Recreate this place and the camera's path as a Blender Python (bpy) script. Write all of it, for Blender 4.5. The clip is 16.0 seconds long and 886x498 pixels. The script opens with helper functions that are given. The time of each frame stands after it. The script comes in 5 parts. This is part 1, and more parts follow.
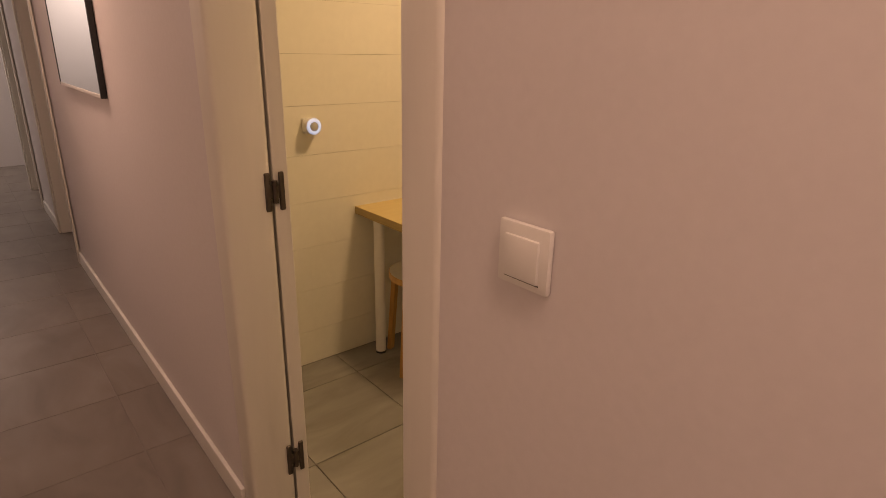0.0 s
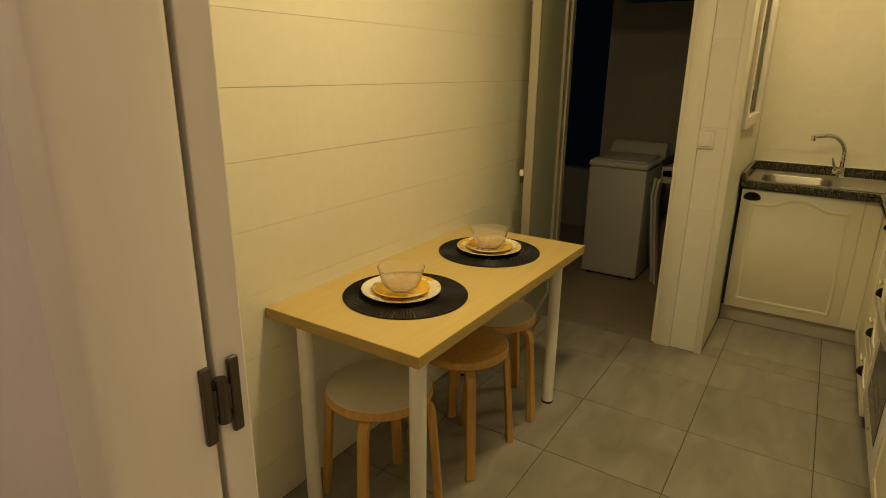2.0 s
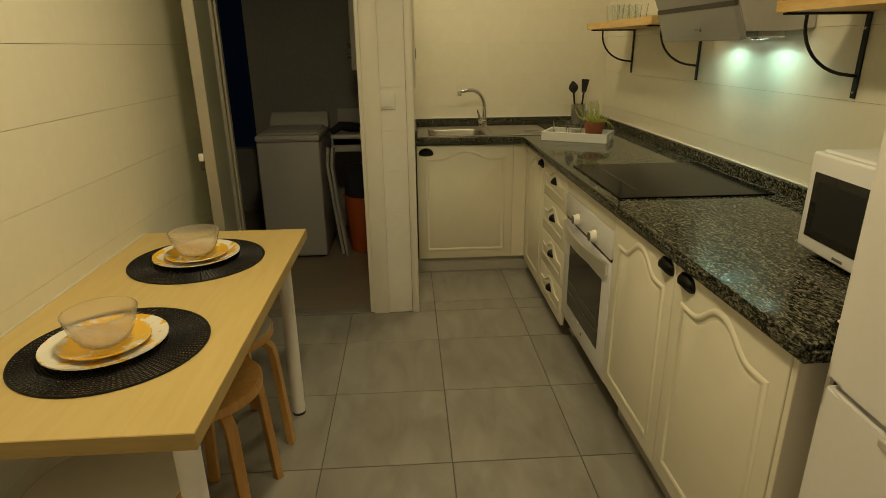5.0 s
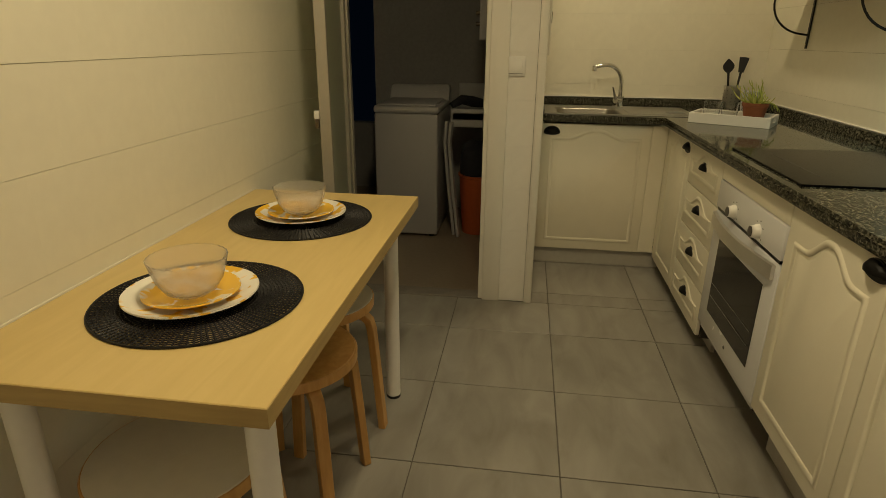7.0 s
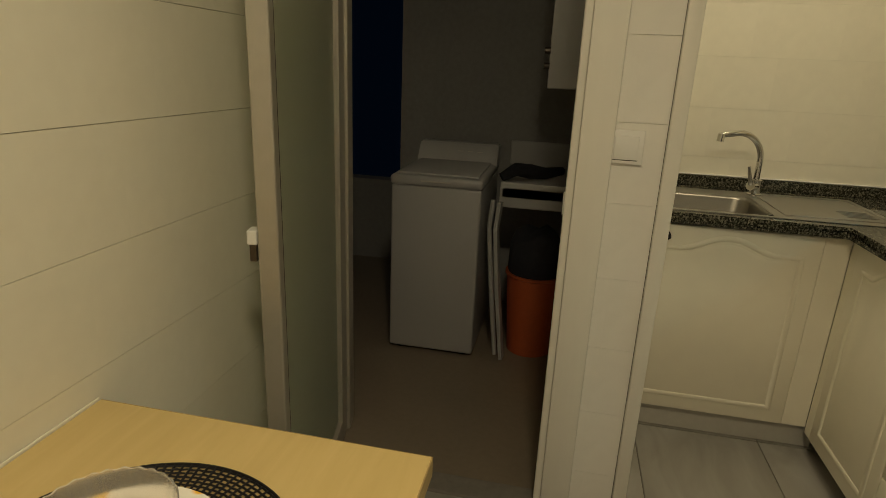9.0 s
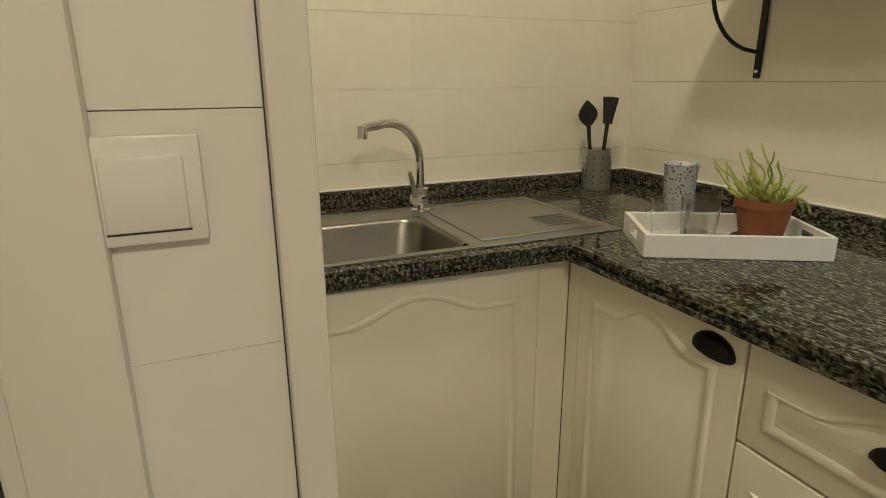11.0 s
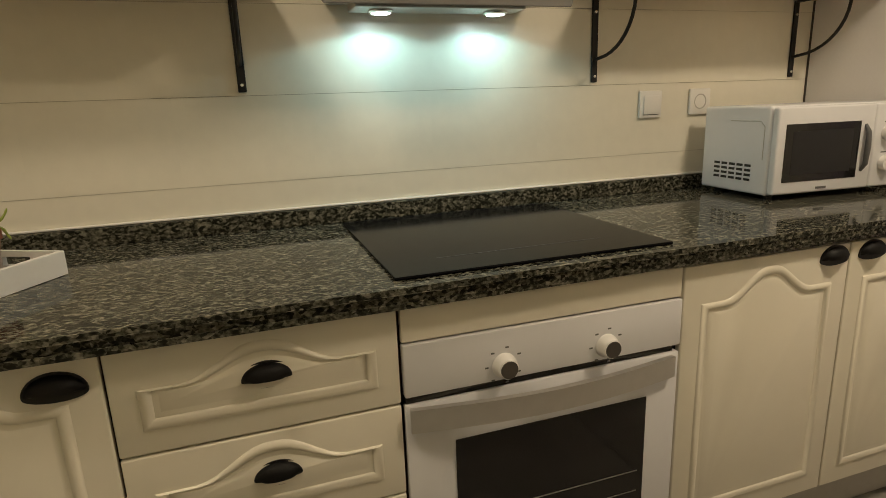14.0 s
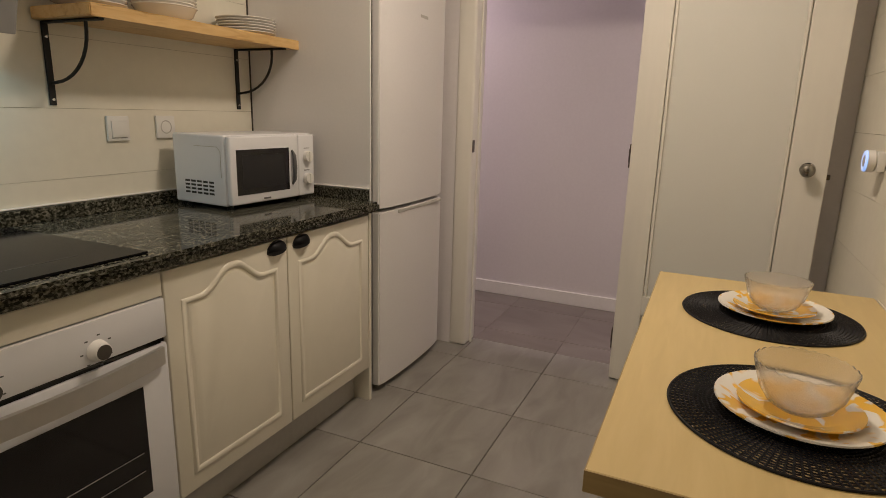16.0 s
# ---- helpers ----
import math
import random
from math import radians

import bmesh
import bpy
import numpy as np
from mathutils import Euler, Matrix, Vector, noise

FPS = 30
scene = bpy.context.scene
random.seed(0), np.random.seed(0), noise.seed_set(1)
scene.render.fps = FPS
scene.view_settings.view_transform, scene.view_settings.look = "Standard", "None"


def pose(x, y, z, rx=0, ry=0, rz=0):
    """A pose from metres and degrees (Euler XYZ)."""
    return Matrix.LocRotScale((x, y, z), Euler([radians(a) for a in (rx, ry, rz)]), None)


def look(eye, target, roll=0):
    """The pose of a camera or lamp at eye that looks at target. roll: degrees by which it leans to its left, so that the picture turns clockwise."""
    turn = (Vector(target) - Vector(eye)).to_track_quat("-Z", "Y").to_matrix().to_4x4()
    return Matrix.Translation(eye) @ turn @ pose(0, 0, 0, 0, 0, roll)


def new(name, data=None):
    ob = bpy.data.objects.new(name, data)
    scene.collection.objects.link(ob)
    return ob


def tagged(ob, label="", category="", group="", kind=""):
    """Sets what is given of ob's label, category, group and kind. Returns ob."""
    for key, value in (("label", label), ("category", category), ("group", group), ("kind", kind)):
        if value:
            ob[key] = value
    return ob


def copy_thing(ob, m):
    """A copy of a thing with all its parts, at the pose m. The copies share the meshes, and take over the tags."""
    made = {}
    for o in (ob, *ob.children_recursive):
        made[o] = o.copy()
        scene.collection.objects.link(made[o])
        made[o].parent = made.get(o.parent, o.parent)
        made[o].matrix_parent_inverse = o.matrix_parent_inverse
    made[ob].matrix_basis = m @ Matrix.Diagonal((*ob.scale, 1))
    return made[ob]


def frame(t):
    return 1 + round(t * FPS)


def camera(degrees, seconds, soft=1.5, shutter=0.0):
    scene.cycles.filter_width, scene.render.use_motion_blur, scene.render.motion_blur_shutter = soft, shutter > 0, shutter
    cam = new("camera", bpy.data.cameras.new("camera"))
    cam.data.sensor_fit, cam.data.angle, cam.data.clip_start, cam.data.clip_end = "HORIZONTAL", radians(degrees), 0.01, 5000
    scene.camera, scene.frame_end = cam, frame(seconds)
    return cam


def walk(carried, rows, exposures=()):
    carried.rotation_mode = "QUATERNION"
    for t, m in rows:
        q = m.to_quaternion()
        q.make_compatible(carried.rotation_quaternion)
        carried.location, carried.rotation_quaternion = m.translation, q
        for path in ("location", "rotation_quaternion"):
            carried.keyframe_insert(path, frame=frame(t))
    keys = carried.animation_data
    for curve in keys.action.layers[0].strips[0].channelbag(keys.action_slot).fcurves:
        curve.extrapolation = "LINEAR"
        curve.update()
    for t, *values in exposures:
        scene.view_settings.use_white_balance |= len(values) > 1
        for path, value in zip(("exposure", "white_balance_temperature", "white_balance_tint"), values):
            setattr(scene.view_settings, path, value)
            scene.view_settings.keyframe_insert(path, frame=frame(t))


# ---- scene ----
cam = camera(74.6, 16.0, soft=0.7)
PATH = [
    (0, (-0.072, -0.208, 1.41), (1.142, 1.242, 0.758), 1.1),
    (0.5, (-0.029, 0.087, 1.369), (1.163, 1.557, 0.721), 1.5),
    (1, (0.073, 0.315, 1.392), (1.341, 1.719, 0.745), 1.7),
    (1.5, (0.111, 0.536, 1.411), (1.53, 1.798, 0.784), 1.2),
    (2, (0.167, 0.659, 1.437), (1.771, 1.696, 0.843), 0.7),
    (2.5, (0.25, 0.741, 1.499), (2.012, 1.516, 0.959), 0.4),
    (3, (0.279, 0.817, 1.552), (2.149, 1.328, 1.059), 0.3),
    (3.5, (0.256, 0.938, 1.556), (2.176, 1.192, 1.056), -0.4),
    (4, (0.295, 1.028, 1.478), (2.217, 1.118, 0.933), -0.5),
    (4.2, (0.325, 1.031, 1.45), (2.243, 1.048, 0.883), -0.6),
    (6.3, (0.438, 1.083, 1.254), (2.308, 0.951, 0.555), -1.1),
    (6.5, (0.465, 1.078, 1.243), (2.342, 1.061, 0.554), -0.4),
    (7, (0.598, 1.095, 1.23), (2.461, 1.35, 0.548), 0.6),
    (7.5, (0.863, 1.142, 1.221), (2.687, 1.601, 0.542), 0.9),
    (8, (1.107, 1.202, 1.246), (2.916, 1.724, 0.571), 1.6),
    (8.5, (1.401, 1.243, 1.267), (3.222, 1.768, 0.626), 2.0),
    (9, (1.757, 1.291, 1.288), (3.628, 1.67, 0.691), 2.5),
    (9.5, (2.07, 1.241, 1.336), (3.988, 1.275, 0.771), 2.9),
    (10, (2.362, 1.136, 1.341), (4.256, 0.812, 0.786), 2.3),
    (10.2, (2.448, 1.099, 1.321), (4.319, 0.672, 0.758), 2.0),
    (12.3, (3.057, 1.16, 1.083), (4.343, -0.285, 0.575), -4.2),
    (12.5, (3.04, 1.163, 1.087), (4.163, -0.412, 0.579), -4.3),
    (13, (2.996, 1.153, 1.095), (3.597, -0.679, 0.563), -4.9),
    (13.5, (3.066, 1.211, 1.127), (3.017, -0.714, 0.589), -4.0),
    (14, (3.108, 1.279, 1.152), (2.491, -0.56, 0.669), -2.2),
    (14.5, (3.207, 1.358, 1.152), (2.18, -0.31, 0.746), -1.0),
    (15, (3.246, 1.439, 1.181), (1.879, 0.026, 0.817), 0.2),
    (15.5, (3.236, 1.511, 1.208), (1.580, 0.459, 0.816), 1.5),
    (16, (3.245, 1.554, 1.210), (1.472, 0.749, 0.752), 1.6),
]
LOOKS = [
    (0, -0.50, 10400, 32), (0.5, -0.66, 10700, 22), (1, -0.68, 10900, 14), (1.5, -0.56, 10800, 5), (2, -0.42, 10600, 3), (3.5, -0.47, 8500, 0), (4.2, -0.46, 8400, 0), (6.3, -0.44, 7700, 2), (8, -0.60, 7700, 8), (8.5, -0.62, 7400, 8),
    (9, -0.42, 6800, 6), (9.6, 0.02, 6300, 7), (10, 0.07, 6200, 8), (12.5, -0.14, 6050, 19), (13, -0.1, 6200, 21), (13.5, -0.12, 6500, 16), (14.3, -0.24, 6500, 18), (15.2, -0.36, 6250, 21), (16, -0.42, 6100, 23),
]
walk(cam, [(t, look(eye, target, roll)) for t, eye, target, roll in PATH], LOOKS)

# ---- light ----
world = bpy.data.worlds.new("night")
scene.world = world
world.use_nodes = True
wbg = world.node_tree.nodes["Background"]
wbg.inputs[0].default_value = (0.05, 0.14, 0.36, 1)
wbg.inputs[1].default_value = 0.012


def area_lamp(name, eye, target, size, watts, colour, size_y=None, spread=180):
    data = bpy.data.lights.new(name, "AREA")
    data.shape = "DISK" if size_y is None else "RECTANGLE"
    data.size, data.energy, data.color = size, watts, colour
    if size_y:
        data.size_y = size_y
    data.spread = radians(spread)
    ob = new(name, data)
    ob.matrix_world = look(eye, target)
    return ob


WARM = (1.0, 0.86, 0.60)
HALL = (1.0, 0.84, 0.80)
area_lamp("kitchen_ceiling_light_glow", (1.60, 1.15, 2.40), (1.60, 1.151, 0), 0.26, 20, WARM)
area_lamp("sink_ceiling_light_glow", (3.55, 0.66, 2.40), (3.55, 0.661, 0), 0.2, 9.5, WARM)
area_lamp("hall_light_glow", (0.02, 2.7, 2.40), (0.02, 2.701, 0), 0.2, 13, HALL)
area_lamp("hall_light_glow", (0.12, -0.45, 2.40), (0.12, -0.449, 0), 0.2, 9.8, HALL)
area_lamp("bright_room_glow", (-0.7, 7.6, 2.40), (-0.7, 7.601, 0), 0.6, 32, (0.80, 0.9, 1.0))
for lx in (2.755, 2.455):
    spot = bpy.data.lights.new("hood_lamp_glow", "SPOT")
    spot.energy, spot.color, spot.spot_size, spot.spot_blend, spot.shadow_soft_size = 1.0, (0.42, 0.94, 0.96), radians(158), 0.2, 0.012
    so = new("hood_lamp_glow", spot)
    so.matrix_world = look((lx, -0.185, 1.358), (lx, -0.195, 0.86))


# ---- materials ----
def nodes_of(name):
    m = bpy.data.materials.new(name)
    m.use_nodes = True
    t = m.node_tree
    return m, t, t.nodes["Principled BSDF"]


def mat(name, colour, rough=0.5, metal=0.0, vary=0.06, grain=40.0, big=2.5, bump=0.05, bump_scale=120.0, spec=0.5, stretch=None, island=0.0, coat=0.0):
    """Plain surface with wear at two scales, a fine relief and a little change of gloss."""
    m, t, b = nodes_of(name)
    N, L = t.nodes.new, t.links.new
    co = N("ShaderNodeTexCoord")
    src = co.outputs["Object"]
    if stretch:
        mp = N("ShaderNodeMapping")
        mp.inputs["Scale"].default_value = stretch
        L(src, mp.inputs[0])
        src = mp.outputs[0]
    n1, n2 = N("ShaderNodeTexNoise"), N("ShaderNodeTexNoise")
    n1.inputs["Scale"].default_value, n2.inputs["Scale"].default_value = grain, big
    n1.inputs["Detail"].default_value = n2.inputs["Detail"].default_value = 4
    L(src, n1.inputs["Vector"]), L(src, n2.inputs["Vector"])
    add = N("ShaderNodeMath")
    add.operation = "MULTIPLY_ADD"
    L(n1.outputs["Fac"], add.inputs[0])
    add.inputs[1].default_value = 0.5
    half = N("ShaderNodeMath")
    half.operation = "MULTIPLY"
    L(n2.outputs["Fac"], half.inputs[0])
    half.inputs[1].default_value = 0.5
    L(half.outputs[0], add.inputs[2])
    ramp = N("ShaderNodeMapRange")
    ramp.inputs["From Min"].default_value, ramp.inputs["From Max"].default_value = 0.3, 0.7
    ramp.inputs["To Min"].default_value, ramp.inputs["To Max"].default_value = 1 - vary, 1 + vary
    L(add.outputs[0], ramp.inputs["Value"])
    mul = N("ShaderNodeVectorMath")
    mul.operation = "SCALE"
    mul.inputs[0].default_value = colour[:3]
    L(ramp.outputs[0], mul.inputs["Scale"])
    last = mul.outputs[0]
    if island:
        info = N("ShaderNodeObjectInfo")
        r2 = N("ShaderNodeMapRange")
        r2.inputs["To Min"].default_value, r2.inputs["To Max"].default_value = 1 - island, 1 + island
        L(info.outputs["Random"], r2.inputs["Value"])
        m2 = N("ShaderNodeVectorMath")
        m2.operation = "SCALE"
        L(last, m2.inputs[0]), L(r2.outputs[0], m2.inputs["Scale"])
        last = m2.outputs[0]
    L(last, b.inputs["Base Color"])
    rr = N("ShaderNodeMapRange")
    rr.inputs["To Min"].default_value, rr.inputs["To Max"].default_value = max(0.02, rough - 0.08), min(1, rough + 0.08)
    L(n2.outputs["Fac"], rr.inputs["Value"])
    L(rr.outputs[0], b.inputs["Roughness"])
    b.inputs["Metallic"].default_value = metal
    b.inputs["Specular IOR Level"].default_value = spec
    b.inputs["Coat Weight"].default_value = coat
    if bump:
        n3 = N("ShaderNodeTexNoise")
        n3.inputs["Scale"].default_value = bump_scale
        L(src, n3.inputs["Vector"])
        bp = N("ShaderNodeBump")
        bp.inputs["Strength"].default_value, bp.inputs["Distance"].default_value = bump, 0.004
        L(n3.outputs["Fac"], bp.inputs["Height"])
        L(bp.outputs[0], b.inputs["Normal"])
    return m


def ramp_mat(name, stops, scale, rough, detail=6.0, kind="noise", stretch=None, bump=0.0, island=0.0, mix=0.55, spec=0.5):
    """Colours picked along a ramp by noise: floor tile, wood grain, granite."""
    m, t, b = nodes_of(name)
    N, L = t.nodes.new, t.links.new
    co = N("ShaderNodeTexCoord")
    src = co.outputs["Object"]
    if island:
        info = N("ShaderNodeObjectInfo")
        off = N("ShaderNodeVectorMath")
        off.operation = "SCALE"
        off.inputs[0].default_value = (7.1, 3.7, 5.3)
        L(info.outputs["Random"], off.inputs["Scale"])
        ad = N("ShaderNodeVectorMath")
        L(src, ad.inputs[0]), L(off.outputs[0], ad.inputs[1])
        src = ad.outputs[0]
    if stretch:
        mp = N("ShaderNodeMapping")
        mp.inputs["Scale"].default_value = stretch
        L(src, mp.inputs[0])
        src = mp.outputs[0]
    if kind == "voronoi":
        n = N("ShaderNodeTexVoronoi")
        n.inputs["Scale"].default_value = scale
        L(src, n.inputs["Vector"])
        sep = N("ShaderNodeSeparateColor")
        L(n.outputs["Color"], sep.inputs[0])
        n2 = N("ShaderNodeTexNoise")
        n2.inputs["Scale"].default_value, n2.inputs["Detail"].default_value = scale * 0.8, 5
        L(src, n2.inputs["Vector"])
        mx = N("ShaderNodeMix")
        mx.inputs["Factor"].default_value = mix
        L(sep.outputs[0], mx.inputs["A"]), L(n2.outputs["Fac"], mx.inputs["B"])
        fac = mx.outputs["Result"]
    else:
        n = N("ShaderNodeTexNoise")
        n.inputs["Scale"].default_value, n.inputs["Detail"].default_value = scale, detail
        n.inputs["Distortion"].default_value = 0.6
        L(src, n.inputs["Vector"])
        fac = n.outputs["Fac"]
    r = N("ShaderNodeValToRGB")
    while len(r.color_ramp.elements) < len(stops):
        r.color_ramp.elements.new(0.5)
    for e, (p, c) in zip(r.color_ramp.elements, stops):
        e.position, e.color = p, (*c, 1)
    L(fac, r.inputs[0])
    L(r.outputs[0], b.inputs["Base Color"])
    b.inputs["Roughness"].default_value = rough
    b.inputs["Specular IOR Level"].default_value = spec
    if bump:
        bp = N("ShaderNodeBump")
        bp.inputs["Strength"].default_value, bp.inputs["Distance"].default_value = bump, 0.003
        L(fac, bp.inputs["Height"])
        L(bp.outputs[0], b.inputs["Normal"])
    return m


def glass_mat(name, colour, rough, ior=1.45):
    m, t, b = nodes_of(name)
    b.inputs["Base Color"].default_value = (*colour, 1)
    b.inputs["Roughness"].default_value = rough
    b.inputs["Transmission Weight"].default_value = 1.0
    b.inputs["IOR"].default_value = ior
    return m


def glow_mat(name, colour, strength):
    m, t, b = nodes_of(name)
    b.inputs["Emission Color"].default_value = (*colour, 1)
    b.inputs["Emission Strength"].default_value = strength
    b.inputs["Base Color"].default_value = (0.8, 0.8, 0.8, 1)
    return m


M = {}
M["tile"] = mat("cream_painted_tile", (0.80, 0.765, 0.65), 0.30, vary=0.035, grain=25, big=1.2, bump=0.10, bump_scale=22, island=0.006)
M["grout"] = mat("painted_joint", (0.46, 0.42, 0.33), 0.7, vary=0.10)
M["palegrout"] = mat("overpainted_joint", (0.68, 0.645, 0.54), 0.6, vary=0.06)
M["whitetile"] = mat("white_painted_tile", (0.80, 0.775, 0.72), 0.32, vary=0.03, grain=25, big=1.2, bump=0.08, bump_scale=22, island=0.006)
M["plaster"] = mat("hall_wall_paint", (0.74, 0.70, 0.70), 0.65, vary=0.03, grain=60, big=1.0, bump=0.10, bump_scale=45)
M["smooth"] = mat("kitchen_wall_paint", (0.78, 0.745, 0.63), 0.45, vary=0.03, big=1.4, bump=0.08, bump_scale=35)
M["ceiling"] = mat("ceiling_paint", (0.82, 0.80, 0.76), 0.8, vary=0.02)
M["trim"] = mat("white_lacquered_wood", (0.78, 0.75, 0.68), 0.38, vary=0.035, grain=30, big=3, bump=0.06, bump_scale=60, stretch=(1, 1, 0.15))
M["white"] = mat("white_paint", (0.82, 0.80, 0.76), 0.4, vary=0.03)
M["floor"] = ramp_mat("grey_stoneware_tile", [(0.25, (0.20, 0.185, 0.165)), (0.5, (0.275, 0.26, 0.235)), (0.75, (0.34, 0.325, 0.30))], 3.2, 0.36, stretch=(1, 2.6, 1), bump=0.05, island=1.0)
M["joint"] = mat("floor_joint", (0.13, 0.115, 0.10), 0.8, vary=0.15)
M["hallfloor"] = ramp_mat("grey_brown_hall_floor", [(0.25, (0.16, 0.135, 0.12)), (0.5, (0.21, 0.18, 0.16)), (0.8, (0.26, 0.23, 0.21))], 2.5, 0.35, stretch=(2.2, 1, 1), bump=0.04, island=1.0)
# Beige tile, its colour lowered to stand for the unlit laundry.
M["laundryfloor"] = mat("dimmed_beige_stoneware", (0.23, 0.185, 0.14), 0.4, vary=0.1, big=4)
M["granite"] = ramp_mat("dark_speckled_granite", [(0.36, (0.012, 0.012, 0.009)), (0.45, (0.030, 0.030, 0.023)), (0.52, (0.070, 0.068, 0.051)), (0.60, (0.125, 0.119, 0.089)), (0.72, (0.25, 0.235, 0.185))], 200, 0.07, kind="voronoi", mix=0.70, spec=0.10, stretch=(0.65, 1.1, 0.9))
M["cream"] = mat("cream_lacquered_front", (0.80, 0.755, 0.63), 0.32, vary=0.025, grain=15, big=1.5, bump=0.04, bump_scale=30)
# Stands for the shade in gaps; also colours real dark beads and strips.
M["gap"] = mat("gap_shade_and_dark_trim", (0.07, 0.06, 0.05), 0.8)
M["plinth"] = mat("grey_plinth_board", (0.50, 0.48, 0.44), 0.45, vary=0.06)
M["black"] = mat("black_iron", (0.008, 0.007, 0.007), 0.55, metal=0.1, vary=0.2, bump=0.15, bump_scale=180)
M["hob"] = mat("black_ceramic_glass", (0.005, 0.005, 0.006), 0.13, vary=0.1, bump=0, spec=0.05)
M["steel"] = mat("brushed_steel", (0.40, 0.39, 0.37), 0.36, metal=1.0, vary=0.06, grain=200, stretch=(1, 12, 1), bump=0.03, bump_scale=300)
# Darker copy of the sink steel, with the bowl's shade in its colour.
M["bowlsteel"] = mat("shaded_bowl_steel", (0.24, 0.225, 0.20), 0.34, metal=1.0, vary=0.08, grain=200, bump=0.03, bump_scale=300)
M["potsteel"] = mat("satin_steel", (0.66, 0.64, 0.60), 0.32, metal=0.7, vary=0.05, bump=0.02, bump_scale=200)
M["chrome"] = mat("chrome", (0.72, 0.71, 0.69), 0.10, metal=1.0, vary=0.02, bump=0)
M["knobsteel"] = mat("dark_bronze_metal", (0.12, 0.10, 0.085), 0.35, metal=0.9, vary=0.15)
M["appliance"] = mat("white_enamel", (0.78, 0.785, 0.81), 0.25, vary=0.012, bump=0.03, bump_scale=12)
M["fridge"] = mat("white_fridge_coat", (0.80, 0.78, 0.77), 0.36, vary=0.02, grain=90, bump=0.05, bump_scale=160)
M["ovenglass"] = mat("dark_oven_glass", (0.012, 0.011, 0.011), 0.07, vary=0.1, bump=0)
M["hoodgrey"] = mat("grey_hood_glass", (0.36, 0.36, 0.36), 0.18, metal=0.15, vary=0.03, bump=0)
M["hoodwhite"] = mat("silver_grey_sheet", (0.58, 0.57, 0.55), 0.35, metal=0.3, vary=0.04)
M["plastic"] = mat("white_plastic", (0.80, 0.785, 0.75), 0.3, vary=0.02, bump=0)
M["greyplastic"] = mat("grey_knob_cap", (0.075, 0.066, 0.058), 0.35, vary=0.05, bump=0)
M["grip"] = mat("dark_grey_grip", (0.11, 0.11, 0.115), 0.4, vary=0.05, bump=0)
M["darkplastic"] = mat("black_plastic", (0.015, 0.015, 0.016), 0.35, vary=0.1, bump=0)
M["tabletop"] = ramp_mat("pale_birch_laminate", [(0.2, (0.60, 0.445, 0.19)), (0.5, (0.64, 0.48, 0.21)), (0.8, (0.68, 0.515, 0.235))], 5.0, 0.32, stretch=(1.0, 9.0, 1.0), bump=0.02)
M["tableedge"] = ramp_mat("birch_edge_band", [(0.2, (0.36, 0.25, 0.10)), (0.8, (0.48, 0.34, 0.14))], 9.0, 0.45, stretch=(1.0, 1.0, 9.0), bump=0.03)
M["birch"] = ramp_mat("lacquered_birch", [(0.2, (0.50, 0.26, 0.085)), (0.5, (0.58, 0.32, 0.11)), (0.8, (0.66, 0.39, 0.15))], 9.0, 0.35, stretch=(6, 6, 1), bump=0.04)
M["pine"] = ramp_mat("oiled_pine", [(0.15, (0.42, 0.20, 0.06)), (0.42, (0.66, 0.42, 0.16)), (0.6, (0.72, 0.49, 0.21)), (0.85, (0.55, 0.31, 0.10))], 6.0, 0.42, stretch=(1.2, 9, 9), bump=0.05)
M["seat"] = mat("white_stool_laminate", (0.72, 0.68, 0.60), 0.4, vary=0.04)
M["matblack"] = mat("black_woven_vinyl", (0.010, 0.009, 0.010), 0.5, vary=0.3, grain=300, spec=0.25)
M["china"] = mat("white_porcelain", (0.84, 0.82, 0.78), 0.12, vary=0.01, bump=0, coat=0.3)
M["clearglass"] = glass_mat("clear_glass", (0.97, 0.985, 0.98), 0.03)
M["frostbowl"] = glass_mat("textured_glass", (1.0, 0.97, 0.93), 0.24, 1.25)
M["frostbowl"].node_tree.nodes["Principled BSDF"].inputs["Transmission Weight"].default_value = 0.88
M["tumbler"] = glass_mat("pressed_glass", (0.97, 0.98, 0.97), 0.10, 1.35)
M["alu"] = mat("dull_aluminium", (0.46, 0.43, 0.37), 0.4, metal=0.5, vary=0.05)
M["stone"] = mat("grey_threshold_stone", (0.20, 0.18, 0.16), 0.6, vary=0.15)
M["nickel"] = mat("aged_nickel", (0.30, 0.28, 0.25), 0.22, metal=1.0, vary=0.1, bump=0)
M["palepane"] = glass_mat("pale_frosted_pane", (0.88, 0.87, 0.81), 0.4)
M["palepane"].node_tree.nodes["Principled BSDF"].inputs["Transmission Weight"].default_value = 0.22
M["frostpane"] = glass_mat("frosted_pane", (0.68, 0.71, 0.58), 0.45)
M["frostpane"].node_tree.nodes["Principled BSDF"].inputs["Transmission Weight"].default_value = 0.75
M["terracotta"] = mat("terracotta_pot", (0.23, 0.072, 0.03), 0.7, vary=0.15, big=12)
M["soil"] = mat("potting_soil", (0.03, 0.02, 0.013), 0.95, vary=0.4)
M["leaf"] = mat("succulent_green", (0.30, 0.36, 0.07), 0.45, vary=0.35, grain=60, big=25)
M["leafpale"] = mat("pale_succulent_green", (0.40, 0.42, 0.11), 0.45, vary=0.3, grain=60, big=25)
M["leafred"] = mat("reddish_leaf", (0.13, 0.06, 0.025), 0.5, vary=0.3, big=25)
M["trayw"] = mat("white_tray_lacquer", (0.80, 0.78, 0.75), 0.35, vary=0.03)
